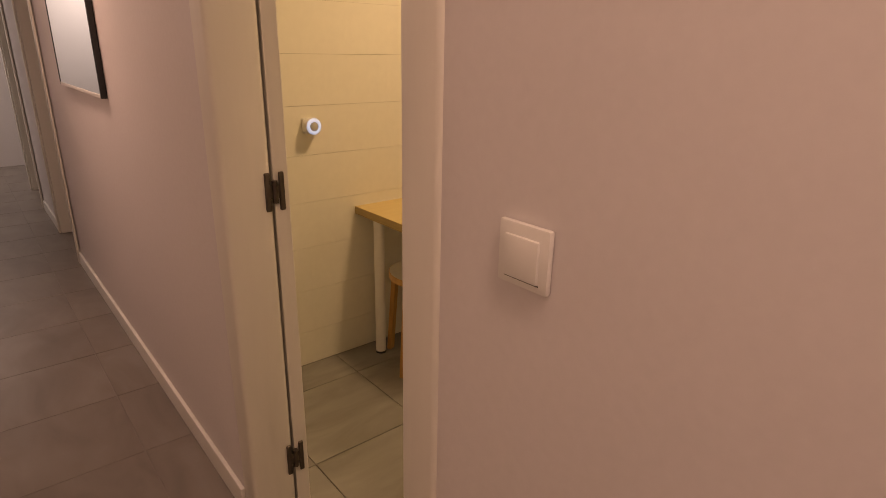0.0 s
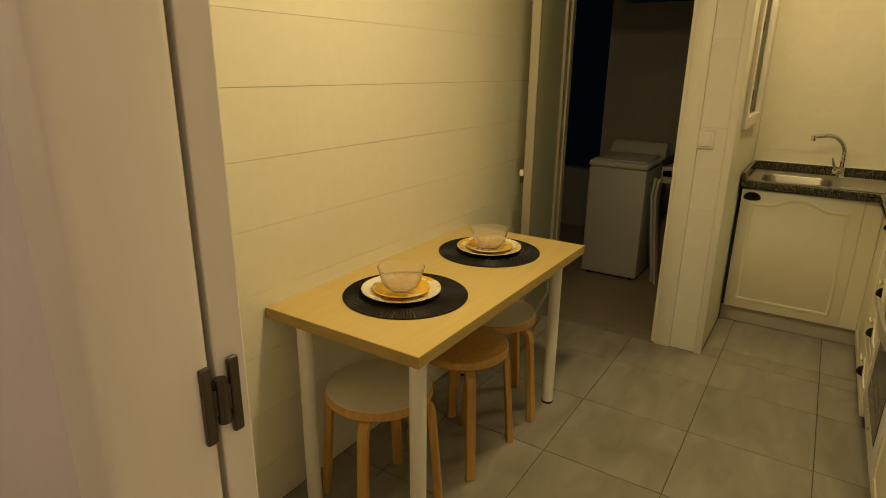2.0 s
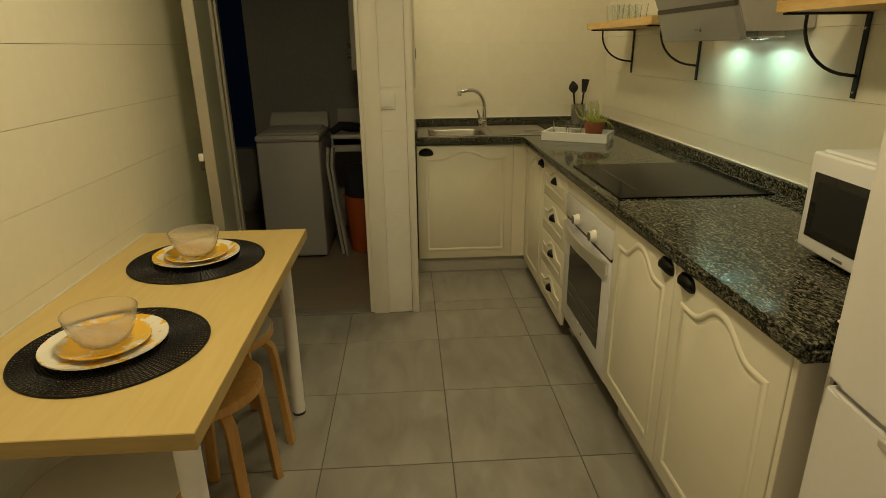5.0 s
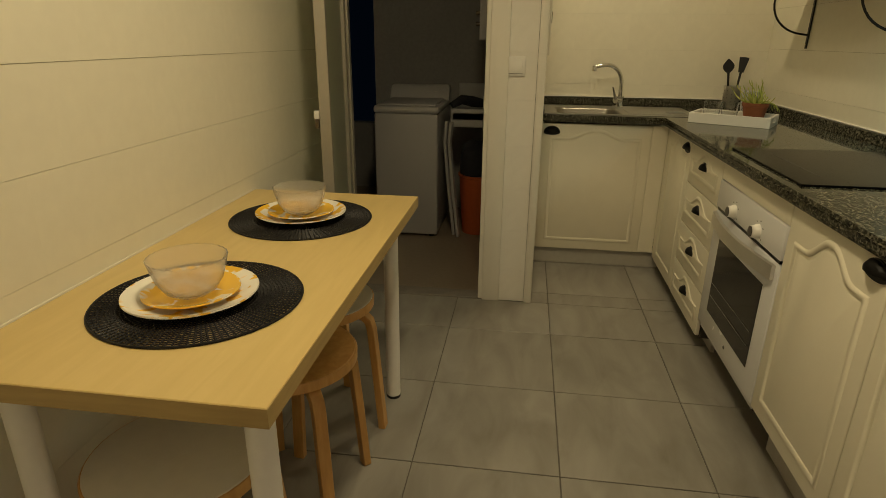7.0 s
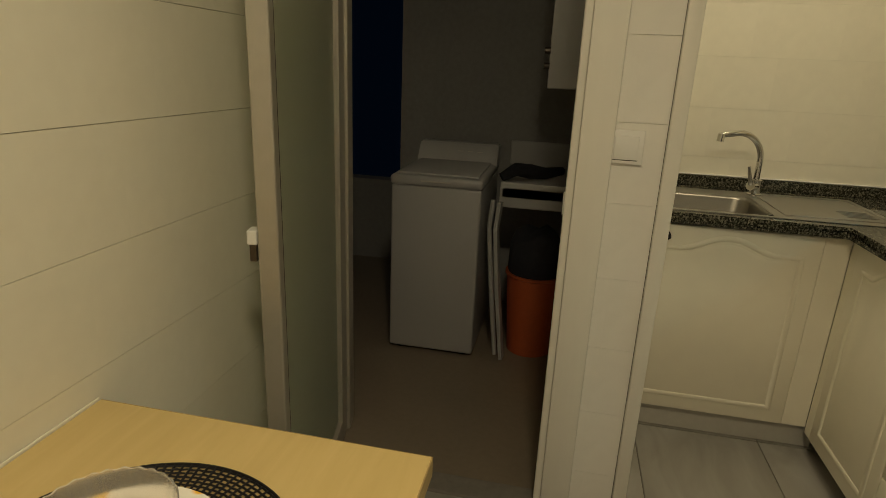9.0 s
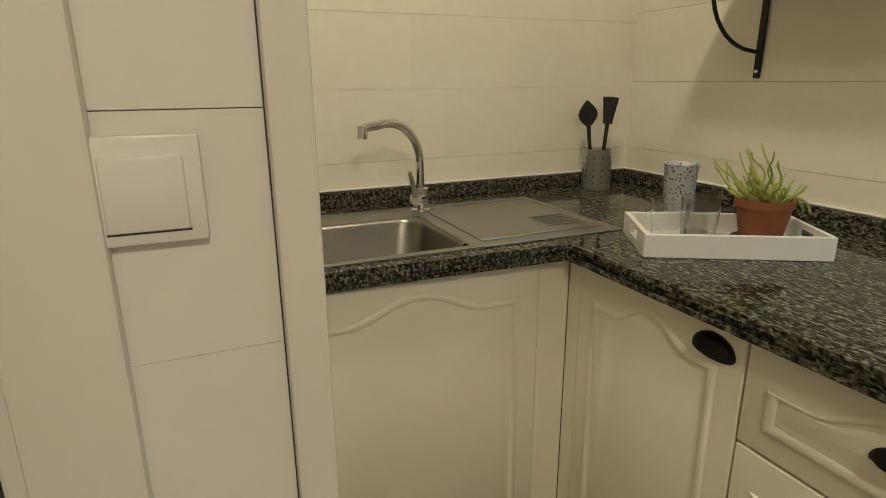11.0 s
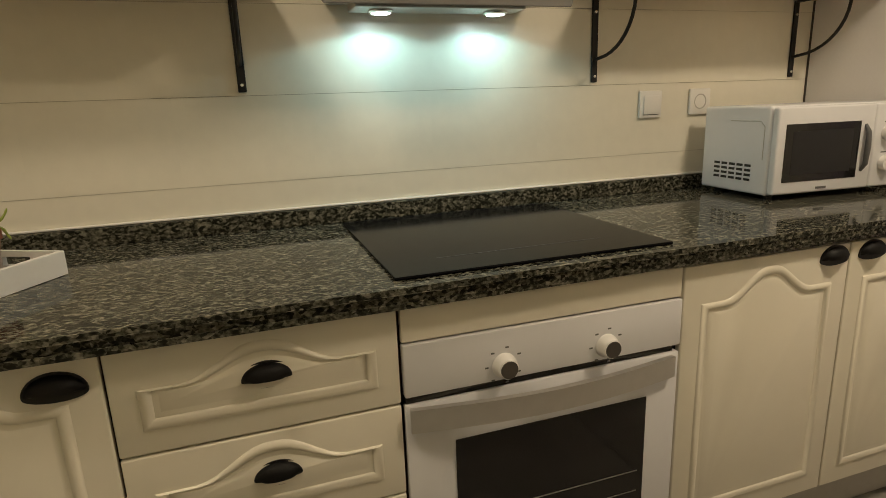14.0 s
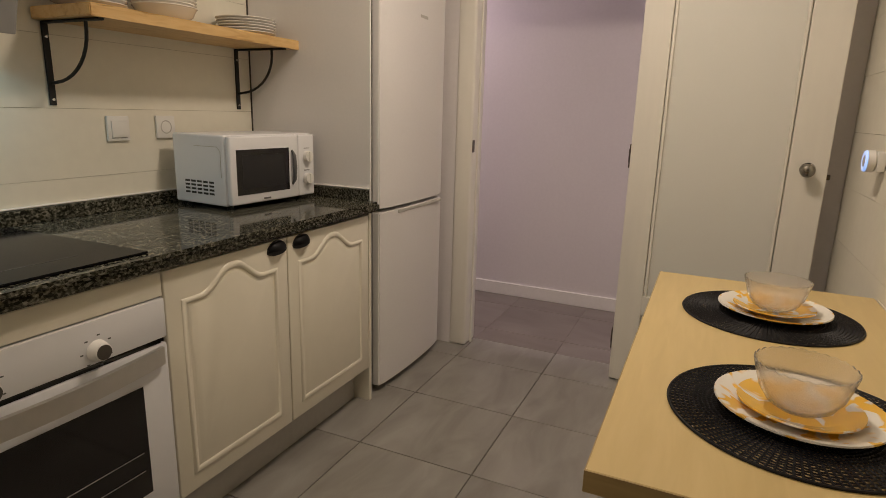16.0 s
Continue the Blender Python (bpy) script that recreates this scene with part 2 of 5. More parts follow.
# Grey render, coloured darker in place of the laundry's missing light.
M["laundrywall"] = mat("dimmed_grey_render", (0.27, 0.265, 0.26), 0.85, vary=0.12, big=2, bump=0.2, bump_scale=50)
# The night's blue is put into this wall's colour.
M["bluewall"] = mat("night_blue_tint", (0.03, 0.075, 0.19), 0.7, vary=0.1)
# White enamel, darkened in its colour to stand for the laundry's dimness.
M["dimwhite"] = mat("dimmed_white_enamel", (0.40, 0.395, 0.40), 0.35, vary=0.02)
M["orange"] = mat("orange_plastic", (0.42, 0.085, 0.025), 0.5, vary=0.1)
M["darkcloth"] = mat("dark_laundry", (0.012, 0.012, 0.018), 0.9, vary=0.3, bump=0.5, bump_scale=30)
M["mirror"] = mat("mirror_silver", (0.85, 0.87, 0.88), 0.03, metal=1.0, vary=0.0, bump=0)
M["glowblue"] = glow_mat("night_light_ring", (0.14, 0.45, 1.0), 1.0)
M["glowled"] = glow_mat("led_lens", (0.75, 1.0, 1.0), 60.0)
M["glowwarm"] = glow_mat("lamp_diffuser", (1.0, 0.82, 0.55), 9.0)
M["mark"] = mat("grey_print", (0.12, 0.12, 0.12), 0.6)


def plate_mat(name, lo):
    """White porcelain with loose yellow brush leaves."""
    m, t, b = nodes_of(name)
    N, L = t.nodes.new, t.links.new
    co = N("ShaderNodeTexCoord")
    n = N("ShaderNodeTexNoise")
    n.inputs["Scale"].default_value, n.inputs["Detail"].default_value, n.inputs["Distortion"].default_value = 15, 2, 1.2
    L(co.outputs["Object"], n.inputs["Vector"])
    r = N("ShaderNodeValToRGB")
    r.color_ramp.elements[0].position, r.color_ramp.elements[0].color = lo, (0.84, 0.81, 0.74, 1)
    r.color_ramp.elements[1].position, r.color_ramp.elements[1].color = lo + 0.05, (0.84, 0.50, 0.06, 1)
    L(n.outputs["Fac"], r.inputs[0])
    L(r.outputs[0], b.inputs["Base Color"])
    b.inputs["Roughness"].default_value = 0.12
    return m


def dotted_mat():
    """White card with small black flecks."""
    m, t, b = nodes_of("black_flecked_card")
    N, L = t.nodes.new, t.links.new
    co = N("ShaderNodeTexCoord")
    v = N("ShaderNodeTexVoronoi")
    v.inputs["Scale"].default_value = 125
    L(co.outputs["Object"], v.inputs["Vector"])
    r = N("ShaderNodeValToRGB")
    r.color_ramp.elements[0].position, r.color_ramp.elements[0].color = 0.26, (0.02, 0.02, 0.03, 1)
    r.color_ramp.elements[1].position, r.color_ramp.elements[1].color = 0.33, (0.66, 0.66, 0.70, 1)
    L(v.outputs["Distance"], r.inputs[0])
    L(r.outputs[0], b.inputs["Base Color"])
    b.inputs["Roughness"].default_value = 0.5
    return m


M["plate"] = plate_mat("yellow_leaf_porcelain", 0.53)
M["sideplate"] = plate_mat("yellow_leafy_porcelain", 0.41)
M["dots"] = dotted_mat()

# ---- mesh helpers ----
ORIGIN = {}


def thing(name, at, label, category, group=""):
    """An Empty at the thing's base that will hold its parts."""
    ob = new(name)
    ob.location = at
    ob.empty_display_size = 0.05
    ORIGIN[ob] = Vector(at)
    return tagged(ob, label, category, group)


def mesh_from(bm, name, material, smooth=None):
    me = bpy.data.meshes.new(name)
    bmesh.ops.recalc_face_normals(bm, faces=bm.faces)
    bm.to_mesh(me)
    bm.free()
    me.materials.append(material)
    if smooth is not None:
        me.shade_smooth()
        me.set_sharp_from_angle(angle=radians(smooth))
    return me


def part(name, bm, material, parent, label="", smooth=None):
    """Links a bmesh, given in the world's metres, as one mesh under a thing or a part."""
    o = ORIGIN[parent]
    bmesh.ops.translate(bm, verts=bm.verts, vec=-o)
    ob = new(name, mesh_from(bm, name, material, smooth))
    ob.parent = parent
    ORIGIN[ob] = o
    return tagged(ob, label)


def structure(name, bm, material, label, category="", smooth=None):
    ob = new(name, mesh_from(bm, name, material, smooth))
    ORIGIN[ob] = Vector((0, 0, 0))
    return tagged(ob, label, category or name.rstrip("_0123456789"), kind="structure")


def box(x0, x1, y0, y1, z0, z1, bevel=0.0, bm=None, seg=2):
    b = bmesh.new()
    bmesh.ops.create_cube(b, size=1)
    bmesh.ops.scale(b, vec=(abs(x1 - x0), abs(y1 - y0), abs(z1 - z0)), verts=b.verts)
    bmesh.ops.translate(b, vec=((x0 + x1) / 2, (y0 + y1) / 2, (z0 + z1) / 2), verts=b.verts)
    if bevel:
        bmesh.ops.bevel(b, geom=b.edges[:], offset=bevel, segments=seg, affect="EDGES", profile=0.5)
    return merge(bm, b)


def merge(bm, b):
    if bm is None:
        return b
    me = bpy.data.meshes.new("tmp")
    b.to_mesh(me)
    b.free()
    bm.from_mesh(me)
    bpy.data.meshes.remove(me)
    return bm


def lathe(profile, centre=(0, 0, 0), n=32, bm=None, wave=None):
    """Turns (radius, height) pairs round the upright axis."""
    b = bmesh.new()
    rings = []
    for i, (r, z) in enumerate(profile):
        if r < 1e-6:
            rings.append([b.verts.new((centre[0], centre[1], centre[2] + z))])
        else:
            ring = []
            for k in range(n):
                a = 2 * math.pi * k / n
                dz = wave(i, a) if wave else 0
                ring.append(b.verts.new((centre[0] + r * math.cos(a), centre[1] + r * math.sin(a), centre[2] + z + dz)))
            rings.append(ring)
    for a, c in zip(rings, rings[1:]):
        for k in range(n):
            k2 = (k + 1) % n
            if len(a) == 1 and len(c) > 1:
                b.faces.new((a[0], c[k2], c[k]))
            elif len(c) == 1 and len(a) > 1:
                b.faces.new((a[k], a[k2], c[0]))
            elif len(a) > 1:
                b.faces.new((a[k], a[k2], c[k2], c[k]))
    return merge(bm, b)


def tube(points, radius, n=10, bm=None, flat=None, caps=True):
    """Sweeps a round (or flat: width, height) section along points; radius may be a list."""
    pts = [Vector(p) for p in points]
    b = bmesh.new()
    rings, side = [], None
    for i, p in enumerate(pts):
        d = (pts[min(i + 1, len(pts) - 1)] - pts[max(i - 1, 0)]).normalized()
        if side is None:
            side = d.cross(Vector((0, 0, 1)))
            if side.length < 0.05:
                side = d.cross(Vector((0, 1, 0)))
        side = (side - d * side.dot(d)).normalized()
        up = side.cross(d)
        r = radius[i] if isinstance(radius, (list, tuple)) else radius
        if flat:
            w, h = flat[0] / 2, flat[1] / 2
            ring = [b.verts.new(p + side * sx * w + up * sy * h) for sx, sy in ((-1, -1), (1, -1), (1, 1), (-1, 1))]
        else:
            ring = [b.verts.new(p + (side * math.cos(2 * math.pi * k / n) + up * math.sin(2 * math.pi * k / n)) * r) for k in range(n)]
        rings.append(ring)
    for a, c in zip(rings, rings[1:]):
        m = len(a)
        for k in range(m):
            b.faces.new((a[k], a[(k + 1) % m], c[(k + 1) % m], c[k]))
    if caps:
        b.faces.new(rings[0][::-1])
        b.faces.new(rings[-1])
    return merge(bm, b)


def cylinder(p, q, r, n=20, bm=None):
    return tube([p, q], r, n, bm)


def prism(outline, axis, lo, hi, bm=None, bevel=0.0):
    """Pushes a flat outline along an axis; outline pairs are the other two axes in order."""
    b = bmesh.new()

    def vert(u, v, w):
        return b.verts.new({"x": (w, u, v), "y": (u, w, v), "z": (u, v, w)}[axis])

    f0 = [vert(u, v, lo) for u, v in outline]
    f1 = [vert(u, v, hi) for u, v in outline]
    b.faces.new(f0), b.faces.new(f1[::-1])
    for k in range(len(outline)):
        k2 = (k + 1) % len(outline)
        b.faces.new((f0[k], f0[k2], f1[k2], f1[k]))
    if bevel:
        bmesh.ops.bevel(b, geom=b.edges[:], offset=bevel, segments=2, affect="EDGES")
    return merge(bm, b)


def arc(c, r, a0, a1, n):
    return [(c[0] + r * math.cos(radians(a0 + (a1 - a0) * i / n)), c[1] + r * math.sin(radians(a0 + (a1 - a0) * i / n))) for i in range(n + 1)]

# ---- setting ----
CEIL = 2.45
X_HALL, X_DOOR = 0.415, 0.54
Y_R, Y_L, X_S = -0.28, 2.03, 4.385
D0, D1, DTOP = 0.471, 1.228, 2.05

structure("floor", box(X_DOOR - 0.135, 3.30, Y_R - 0.1, Y_L + 0.1, -0.12, -0.004), M["joint"], "grey stoneware tiled kitchen floor", "floor")
structure("floor_hall", box(-0.55, X_HALL, -1.7, 8.4, -0.12, -0.002), M["hallfloor"], "grey brown tiled hall floor", "floor")
structure("floor_sink_side", box(3.30, X_S + 0.1, Y_R - 0.1, 1.05, -0.12, -0.004), M["joint"], "grey stoneware floor by the sink", "floor")
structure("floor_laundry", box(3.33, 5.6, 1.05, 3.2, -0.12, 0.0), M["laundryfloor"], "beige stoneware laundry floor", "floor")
structure("ceiling", box(-0.6, 4.95, -1.8, 2.2, CEIL, CEIL + 0.12), M["ceiling"], "white painted ceiling", "ceiling")
structure("ceiling_hall", box(-2.2, 1.4, 2.2, 8.5, CEIL, CEIL + 0.12), M["ceiling"], "white painted hall ceiling", "ceiling")

structure("wall_right", box(X_DOOR, X_S + 0.12, Y_R - 0.12, Y_R - 0.004, 0, CEIL), M["grout"], "cream painted tiled wall behind the hob", "wall")
structure("wall_left", box(X_DOOR, 3.56, Y_L + 0.004, Y_L + 0.14, 0, CEIL), M["grout"], "cream painted tiled wall beside the table", "wall")
structure("wall_sink", box(X_S + 0.004, X_S + 0.12, Y_R - 0.004, 1.14, 0, CEIL), M["palegrout"], "cream painted tiled wall behind the sink", "wall")

wb = box(X_HALL, X_DOOR, -1.7, D0 - 0.05, 0, CEIL)
box(X_HALL, X_DOOR, D1 + 0.05, 4.18, 0, CEIL, bm=wb)
box(X_HALL, X_DOOR, D0 - 0.05, D1 + 0.05, DTOP + 0.05, CEIL, bm=wb)
box(X_HALL, X_DOOR, 4.18, 5.0, 2.08, CEIL, bm=wb)
box(X_HALL, X_DOOR, 5.0, 5.95, 0, CEIL, bm=wb)
structure("wall_hall_door_side", wb, M["plaster"], "pale lilac painted hall wall with door openings", "wall")
structure("wall_hall_far", box(-0.55, -0.43, -1.7, 5.6, 0, CEIL), M["plaster"], "pale lilac painted hall wall", "wall")
structure("wall_hall_back", box(-0.43, X_HALL, -1.82, -1.7, 0, CEIL), M["plaster"], "pale painted end wall of the hall", "wall")
eb = box(-2.1, 1.3, 8.3, 8.42, 0, CEIL)
box(-2.2, -2.1, 5.6, 8.4, 0, CEIL, bm=eb)
box(-2.1, -0.55, 5.5, 5.6, 0, CEIL, bm=eb)
box(1.3, 1.4, 4.0, 8.4, 0, CEIL, bm=eb)
box(X_DOOR, 1.3, 3.98, 4.10, 0, CEIL, bm=eb)
structure("wall_far_room", eb, M["plaster"], "white painted walls of the bright far room", "wall")
structure("floor_far_room", box(-2.1, -0.55, 5.5, 8.4, -0.12, -0.002), M["hallfloor"], "grey floor of the far room", "floor")
structure("floor_side_room", box(X_HALL, 1.3, 4.0, 8.4, -0.12, -0.002), M["hallfloor"], "grey floor of the side room", "floor")

# partition between sink and laundry, with its inner window
WX0, WX1, WZ0, WZ1 = 3.50, 4.05, 1.19, 2.15
pb = box(3.288, WX0, 1.024, 1.14, 0, CEIL)
box(WX1, X_S + 0.12, 1.024, 1.14, 0, CEIL, bm=pb)
box(WX0, WX1, 1.024, 1.14, 0, WZ0, bm=pb)
box(WX0, WX1, 1.024, 1.14, WZ1, CEIL, bm=pb)
box(3.273, 3.37, 1.057, 1.235, 0, CEIL, bm=pb)
structure("wall_partition", pb, M["smooth"], "cream painted partition between kitchen and laundry", "wall")
structure("wall_above_laundry_door", box(3.273, 3.37, 1.235, Y_L, 2.10, CEIL), M["smooth"], "cream wall above the laundry doorway", "wall")

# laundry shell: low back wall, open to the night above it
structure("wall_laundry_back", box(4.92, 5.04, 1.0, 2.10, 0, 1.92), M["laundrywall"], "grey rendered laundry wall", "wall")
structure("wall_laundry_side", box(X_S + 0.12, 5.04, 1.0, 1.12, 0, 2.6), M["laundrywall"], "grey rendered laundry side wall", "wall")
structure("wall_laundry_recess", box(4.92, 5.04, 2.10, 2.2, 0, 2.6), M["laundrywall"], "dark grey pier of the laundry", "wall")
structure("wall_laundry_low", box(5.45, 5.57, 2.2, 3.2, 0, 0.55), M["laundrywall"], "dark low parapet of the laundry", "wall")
structure("wall_laundry_left", box(3.44, 5.57, 2.95, 3.07, 0, 2.6), M["bluewall"], "laundry wall coloured with the blue of the night", "wall")
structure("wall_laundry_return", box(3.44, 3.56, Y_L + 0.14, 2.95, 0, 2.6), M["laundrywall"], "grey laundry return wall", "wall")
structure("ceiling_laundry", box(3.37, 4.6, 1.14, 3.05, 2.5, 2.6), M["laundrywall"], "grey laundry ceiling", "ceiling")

# baseboards
structure("baseboard", box(X_HALL - 0.014, X_HALL, D1 + 0.097, 4.16, 0, 0.085, 0.003), M["white"], "white painted hall baseboard", "baseboard")
structure("baseboard", box(X_HALL - 0.014, X_HALL, -1.7, D0 - 0.097, 0, 0.085, 0.003), M["white"], "white painted hall baseboard", "baseboard")
structure("baseboard", box(-0.43, -0.416, -1.7, 5.6, 0, 0.085, 0.003), M["white"], "white painted hall baseboard", "baseboard")
structure("baseboard", box(X_HALL - 0.014, X_HALL, 5.1, 5.84, 0, 0.085, 0.003), M["white"], "white painted hall baseboard", "baseboard")


def door_frame(name, y0, y1, x0, x1, top, label, casing=0.075, stop=True):
    """Lining, stop and casings round an opening in a wall that runs along y."""
    t = new(name)
    ORIGIN[t] = Vector((0, 0, 0))
    tagged(t, label, "door frame", kind="structure")
    for ya, yb in ((y0 - 0.02, y0), (y1, y1 + 0.02)):
        part("lining", box(x0 - 0.004, x1 + 0.004, ya, yb, 0, top, 0.003), M["trim"], t)
    part("lining", box(x0 - 0.004, x1 + 0.004, y0 - 0.02, y1 + 0.02, top, top + 0.02, 0.003), M["trim"], t)
    for xa, xb in ((x0 - 0.018, x0 - 0.005), (x1 + 0.005, x1 + 0.018)):
        part("casing", box(xa, xb, y0 - casing, y0 - 0.012, 0, top + casing, 0.006), M["trim"], t, smooth=40)
        part("casing", box(xa, xb, y1 + 0.012, y1 + casing, 0, top + casing, 0.006), M["trim"], t, smooth=40)
        part("casing", box(xa, xb, y0 - 0.011, y1 + 0.011, top + 0.012, top + casing, 0.006), M["trim"], t, smooth=40)
    if stop:
        part("stop", box(x0 + 0.045, x0 + 0.06, y0, y0 + 0.012, 0, top, 0.002), M["trim"], t)
    return t


kf = new("door_frame_1")
ORIGIN[kf] = Vector((0, 0, 0))
tagged(kf, "white lacquered kitchen door frame with rounded edges", "door frame", kind="structure")
part("jamb", box(X_HALL - 0.006, X_DOOR + 0.006, D0 - 0.095, D0, 0, DTOP, 0.014, seg=4), M["trim"], kf, smooth=40)
part("jamb", box(X_HALL - 0.006, 0.541, D1, D1 + 0.095, 0, DTOP, 0.014, seg=4), M["trim"], kf, smooth=40)
part("head", box(X_HALL - 0.006, X_DOOR + 0.006, D0 - 0.095, D1 + 0.095, DTOP, DTOP + 0.095, 0.014, seg=4), M["trim"], kf, smooth=40)
part("stop", box(0.470, 0.486, D0, D0 + 0.010, 0, DTOP, 0.003), M["trim"], kf)
part("strike_plate", box(0.520, 0.545, D0, D0 + 0.003, 1.02, 1.08, 0.001), M["knobsteel"], kf, "dark metal strike plate")
door_frame("door_frame_2", 4.20, 4.98, X_HALL, X_DOOR, 2.05, "white lacquered side room door frame")
door_frame("door_frame_3", 5.97, 6.75, X_HALL, X_DOOR, 2.05, "white lacquered far door frame")


def turned(bm, o, ang):
    """Turns local metres (along, out, up) by ang degrees about z and moves them to o."""
    bmesh.ops.transform(bm, matrix=pose(*o, 0, 0, ang), verts=bm.verts)
    return bm


def hinge(parent, o, ang):
    """H shaped surface hinge: two narrow plates, knuckle and screws."""
    h = part("hinge", turned(box(-0.027, -0.012, -0.002, 0.006, -0.052, 0.052, 0.003), o, ang), M["knobsteel"], parent, "dark bronze hinge")
    part("plate", turned(box(0.012, 0.027, -0.002, 0.006, -0.052, 0.052, 0.003), o, ang), M["knobsteel"], h)
    part("knuckle", turned(cylinder((0, 0.003, -0.030), (0, 0.003, 0.030), 0.008, 12), o, ang), M["knobsteel"], h, smooth=40)
    part("web", turned(box(-0.014, 0.014, -0.001, 0.004, -0.018, 0.018, 0.001), o, ang), M["knobsteel"], h)


# kitchen door leaf, swung right back towards the end wall
KD = (0.547, D1 + 0.004, 0)
KANG = 84.0
KL = 0.725


def door_1():
    t = new("door_1")
    ORIGIN[t] = Vector((0, 0, 0))
    tagged(t, "open white kitchen door with a frosted glass pane", "door", kind="structure")
    g0, g1, zb = 0.115, KL - 0.13, 0.43
    part("stile", turned(box(0, g0, -0.042, 0, 0.008, 2.04, 0.003), KD, KANG), M["trim"], t)
    part("stile", turned(box(g1, KL, -0.042, 0, 0.008, 2.04, 0.003), KD, KANG), M["trim"], t)
    part("rail", turned(box(g0, g1, -0.042, 0, 0.008, 0.12, 0.003), KD, KANG), M["trim"], t)
    part("rail", turned(box(g0, g1, -0.042, 0, zb - 0.09, zb, 0.003), KD, KANG), M["trim"], t)
    part("rail", turned(box(g0, g1, -0.042, 0, 1.93, 2.04, 0.003), KD, KANG), M["trim"], t)
    part("lower_panel", turned(box(g0, g1, -0.029, -0.013, 0.12, zb - 0.09), KD, KANG), M["trim"], t)
    for a, b in ((0.125, 0.140), (zb - 0.11, zb - 0.095)):
        part("moulding", turned(box(g0 + 0.005, g1 - 0.005, -0.046, -0.031, a, b, 0.003), KD, KANG), M["trim"], t)
    part("glass_pane", turned(box(g0 - 0.01, g1 + 0.01, -0.026, -0.018, zb - 0.01, 1.94), KD, KANG), M["palepane"], t, "frosted glass pane")
    for u in (g0 + 0.004, g1 - 0.016):
        part("bead", turned(box(u, u + 0.012, -0.040, -0.026, zb, 1.93, 0.003), KD, KANG), M["trim"], t)
    k = part("knob", turned(lathe([(0.0, 0.062), (0.016, 0.060), (0.025, 0.050), (0.026, 0.042), (0.018, 0.030), (0.011, 0.022), (0.011, 0.006), (0.026, 0.005), (0.027, 0.0), (0.0, 0.0)], n=28), (0, 0, 0), 0), M["nickel"], t, "round nickel door knob", smooth=50)
    k.matrix_basis = pose(*KD, 0, 0, KANG) @ pose(KL - 0.065, -0.042, 1.035, 90, 0, 0)
    part("latch_bolt", turned(box(KL, KL + 0.012, -0.026, -0.012, 1.0, 1.02, 0.002), KD, KANG), M["knobsteel"], t)
    for z in (0.20, 1.045, 1.85):
        hinge(t, (0.546, D1 - 0.002, z), 180)
    return t


door_1()


# laundry door leaf: white metal frame, frosted pane, folded back along the wall
LA = (2.771, 1.830, 0)
LANG = math.degrees(math.atan2(0.160, 0.814))
LL = 0.83


def door_2():
    t = new("door_2")
    ORIGIN[t] = Vector((0, 0, 0))
    tagged(t, "open frosted glass laundry door in a pale metal frame", "door", kind="structure")
    part("stile", turned(box(0, 0.034, 0, 0.042, 0.01, 2.08, 0.004), LA, LANG), M["alu"], t)
    part("stile", turned(box(LL - 0.175, LL - 0.09, 0, 0.042, 0.01, 2.08, 0.004), LA, LANG), M["alu"], t)
    part("lining", turned(box(LL - 0.088, LL, -0.010, 0.034, 0.0, 2.10, 0.006), LA, LANG), M["alu"], t, "pale fixed hinge post")
    part("rail", turned(box(0.034, LL - 0.175, 0, 0.042, 0.01, 0.09, 0.004), LA, LANG), M["alu"], t)
    part("rail", turned(box(0.034, LL - 0.175, 0, 0.042, 1.99, 2.08, 0.004), LA, LANG), M["alu"], t)
    part("glass_pane", turned(box(0.030, LL - 0.17, 0.016, 0.024, 0.08, 2.0), LA, LANG), M["frostpane"], t, "greenish frosted pane")
    part("bead", turned(box(0.034, 0.050, 0.004, 0.016, 0.09, 1.99, 0.002), LA, LANG), M["gap"], t, "dark rubber glazing bead")
    h = part("latch", turned(box(-0.004, 0.030, 0.042, 0.062, 0.935, 0.965, 0.003), LA, LANG), M["plastic"], t, "small white latch handle")
    part("lever", turned(box(-0.002, 0.010, 0.044, 0.058, 0.90, 0.936, 0.002), LA, LANG), M["knobsteel"], h)
    return t


door_2()

# laundry doorway lining
lf = new("door_frame_4")
ORIGIN[lf] = Vector((0, 0, 0))
tagged(lf, "white lacquered wooden laundry door frame", "door frame", kind="structure")
part("casing", box(3.250, 3.270, 1.178, 1.262, 0, 2.16, 0.006), M["trim"], lf, smooth=40)
part("lining", box(3.268, 3.372, 1.237, 1.282, 0, 2.10, 0.004), M["trim"], lf)
part("corner_strip", box(3.250, 3.292, 1.018, 1.055, 0, CEIL, 0.004), M["trim"], lf, smooth=40)
part("joint_line", box(3.2615, 3.2637, 1.0552, 1.0561, 0, CEIL), M["gap"], lf, "dark open joint along the strip")
part("head", box(3.250, 3.372, 1.283, Y_L, 2.06, 2.10, 0.004), M["trim"], lf)
sp = part("strike_plate", box(3.278, 3.302, 1.281, 1.286, 0.93, 0.99, 0.001), M["chrome"], lf, "small steel strike plate")
part("threshold", box(3.258, 3.345, 1.283, Y_L, -0.004, 0.010, 0.004), M["stone"], lf, "grey stone threshold")

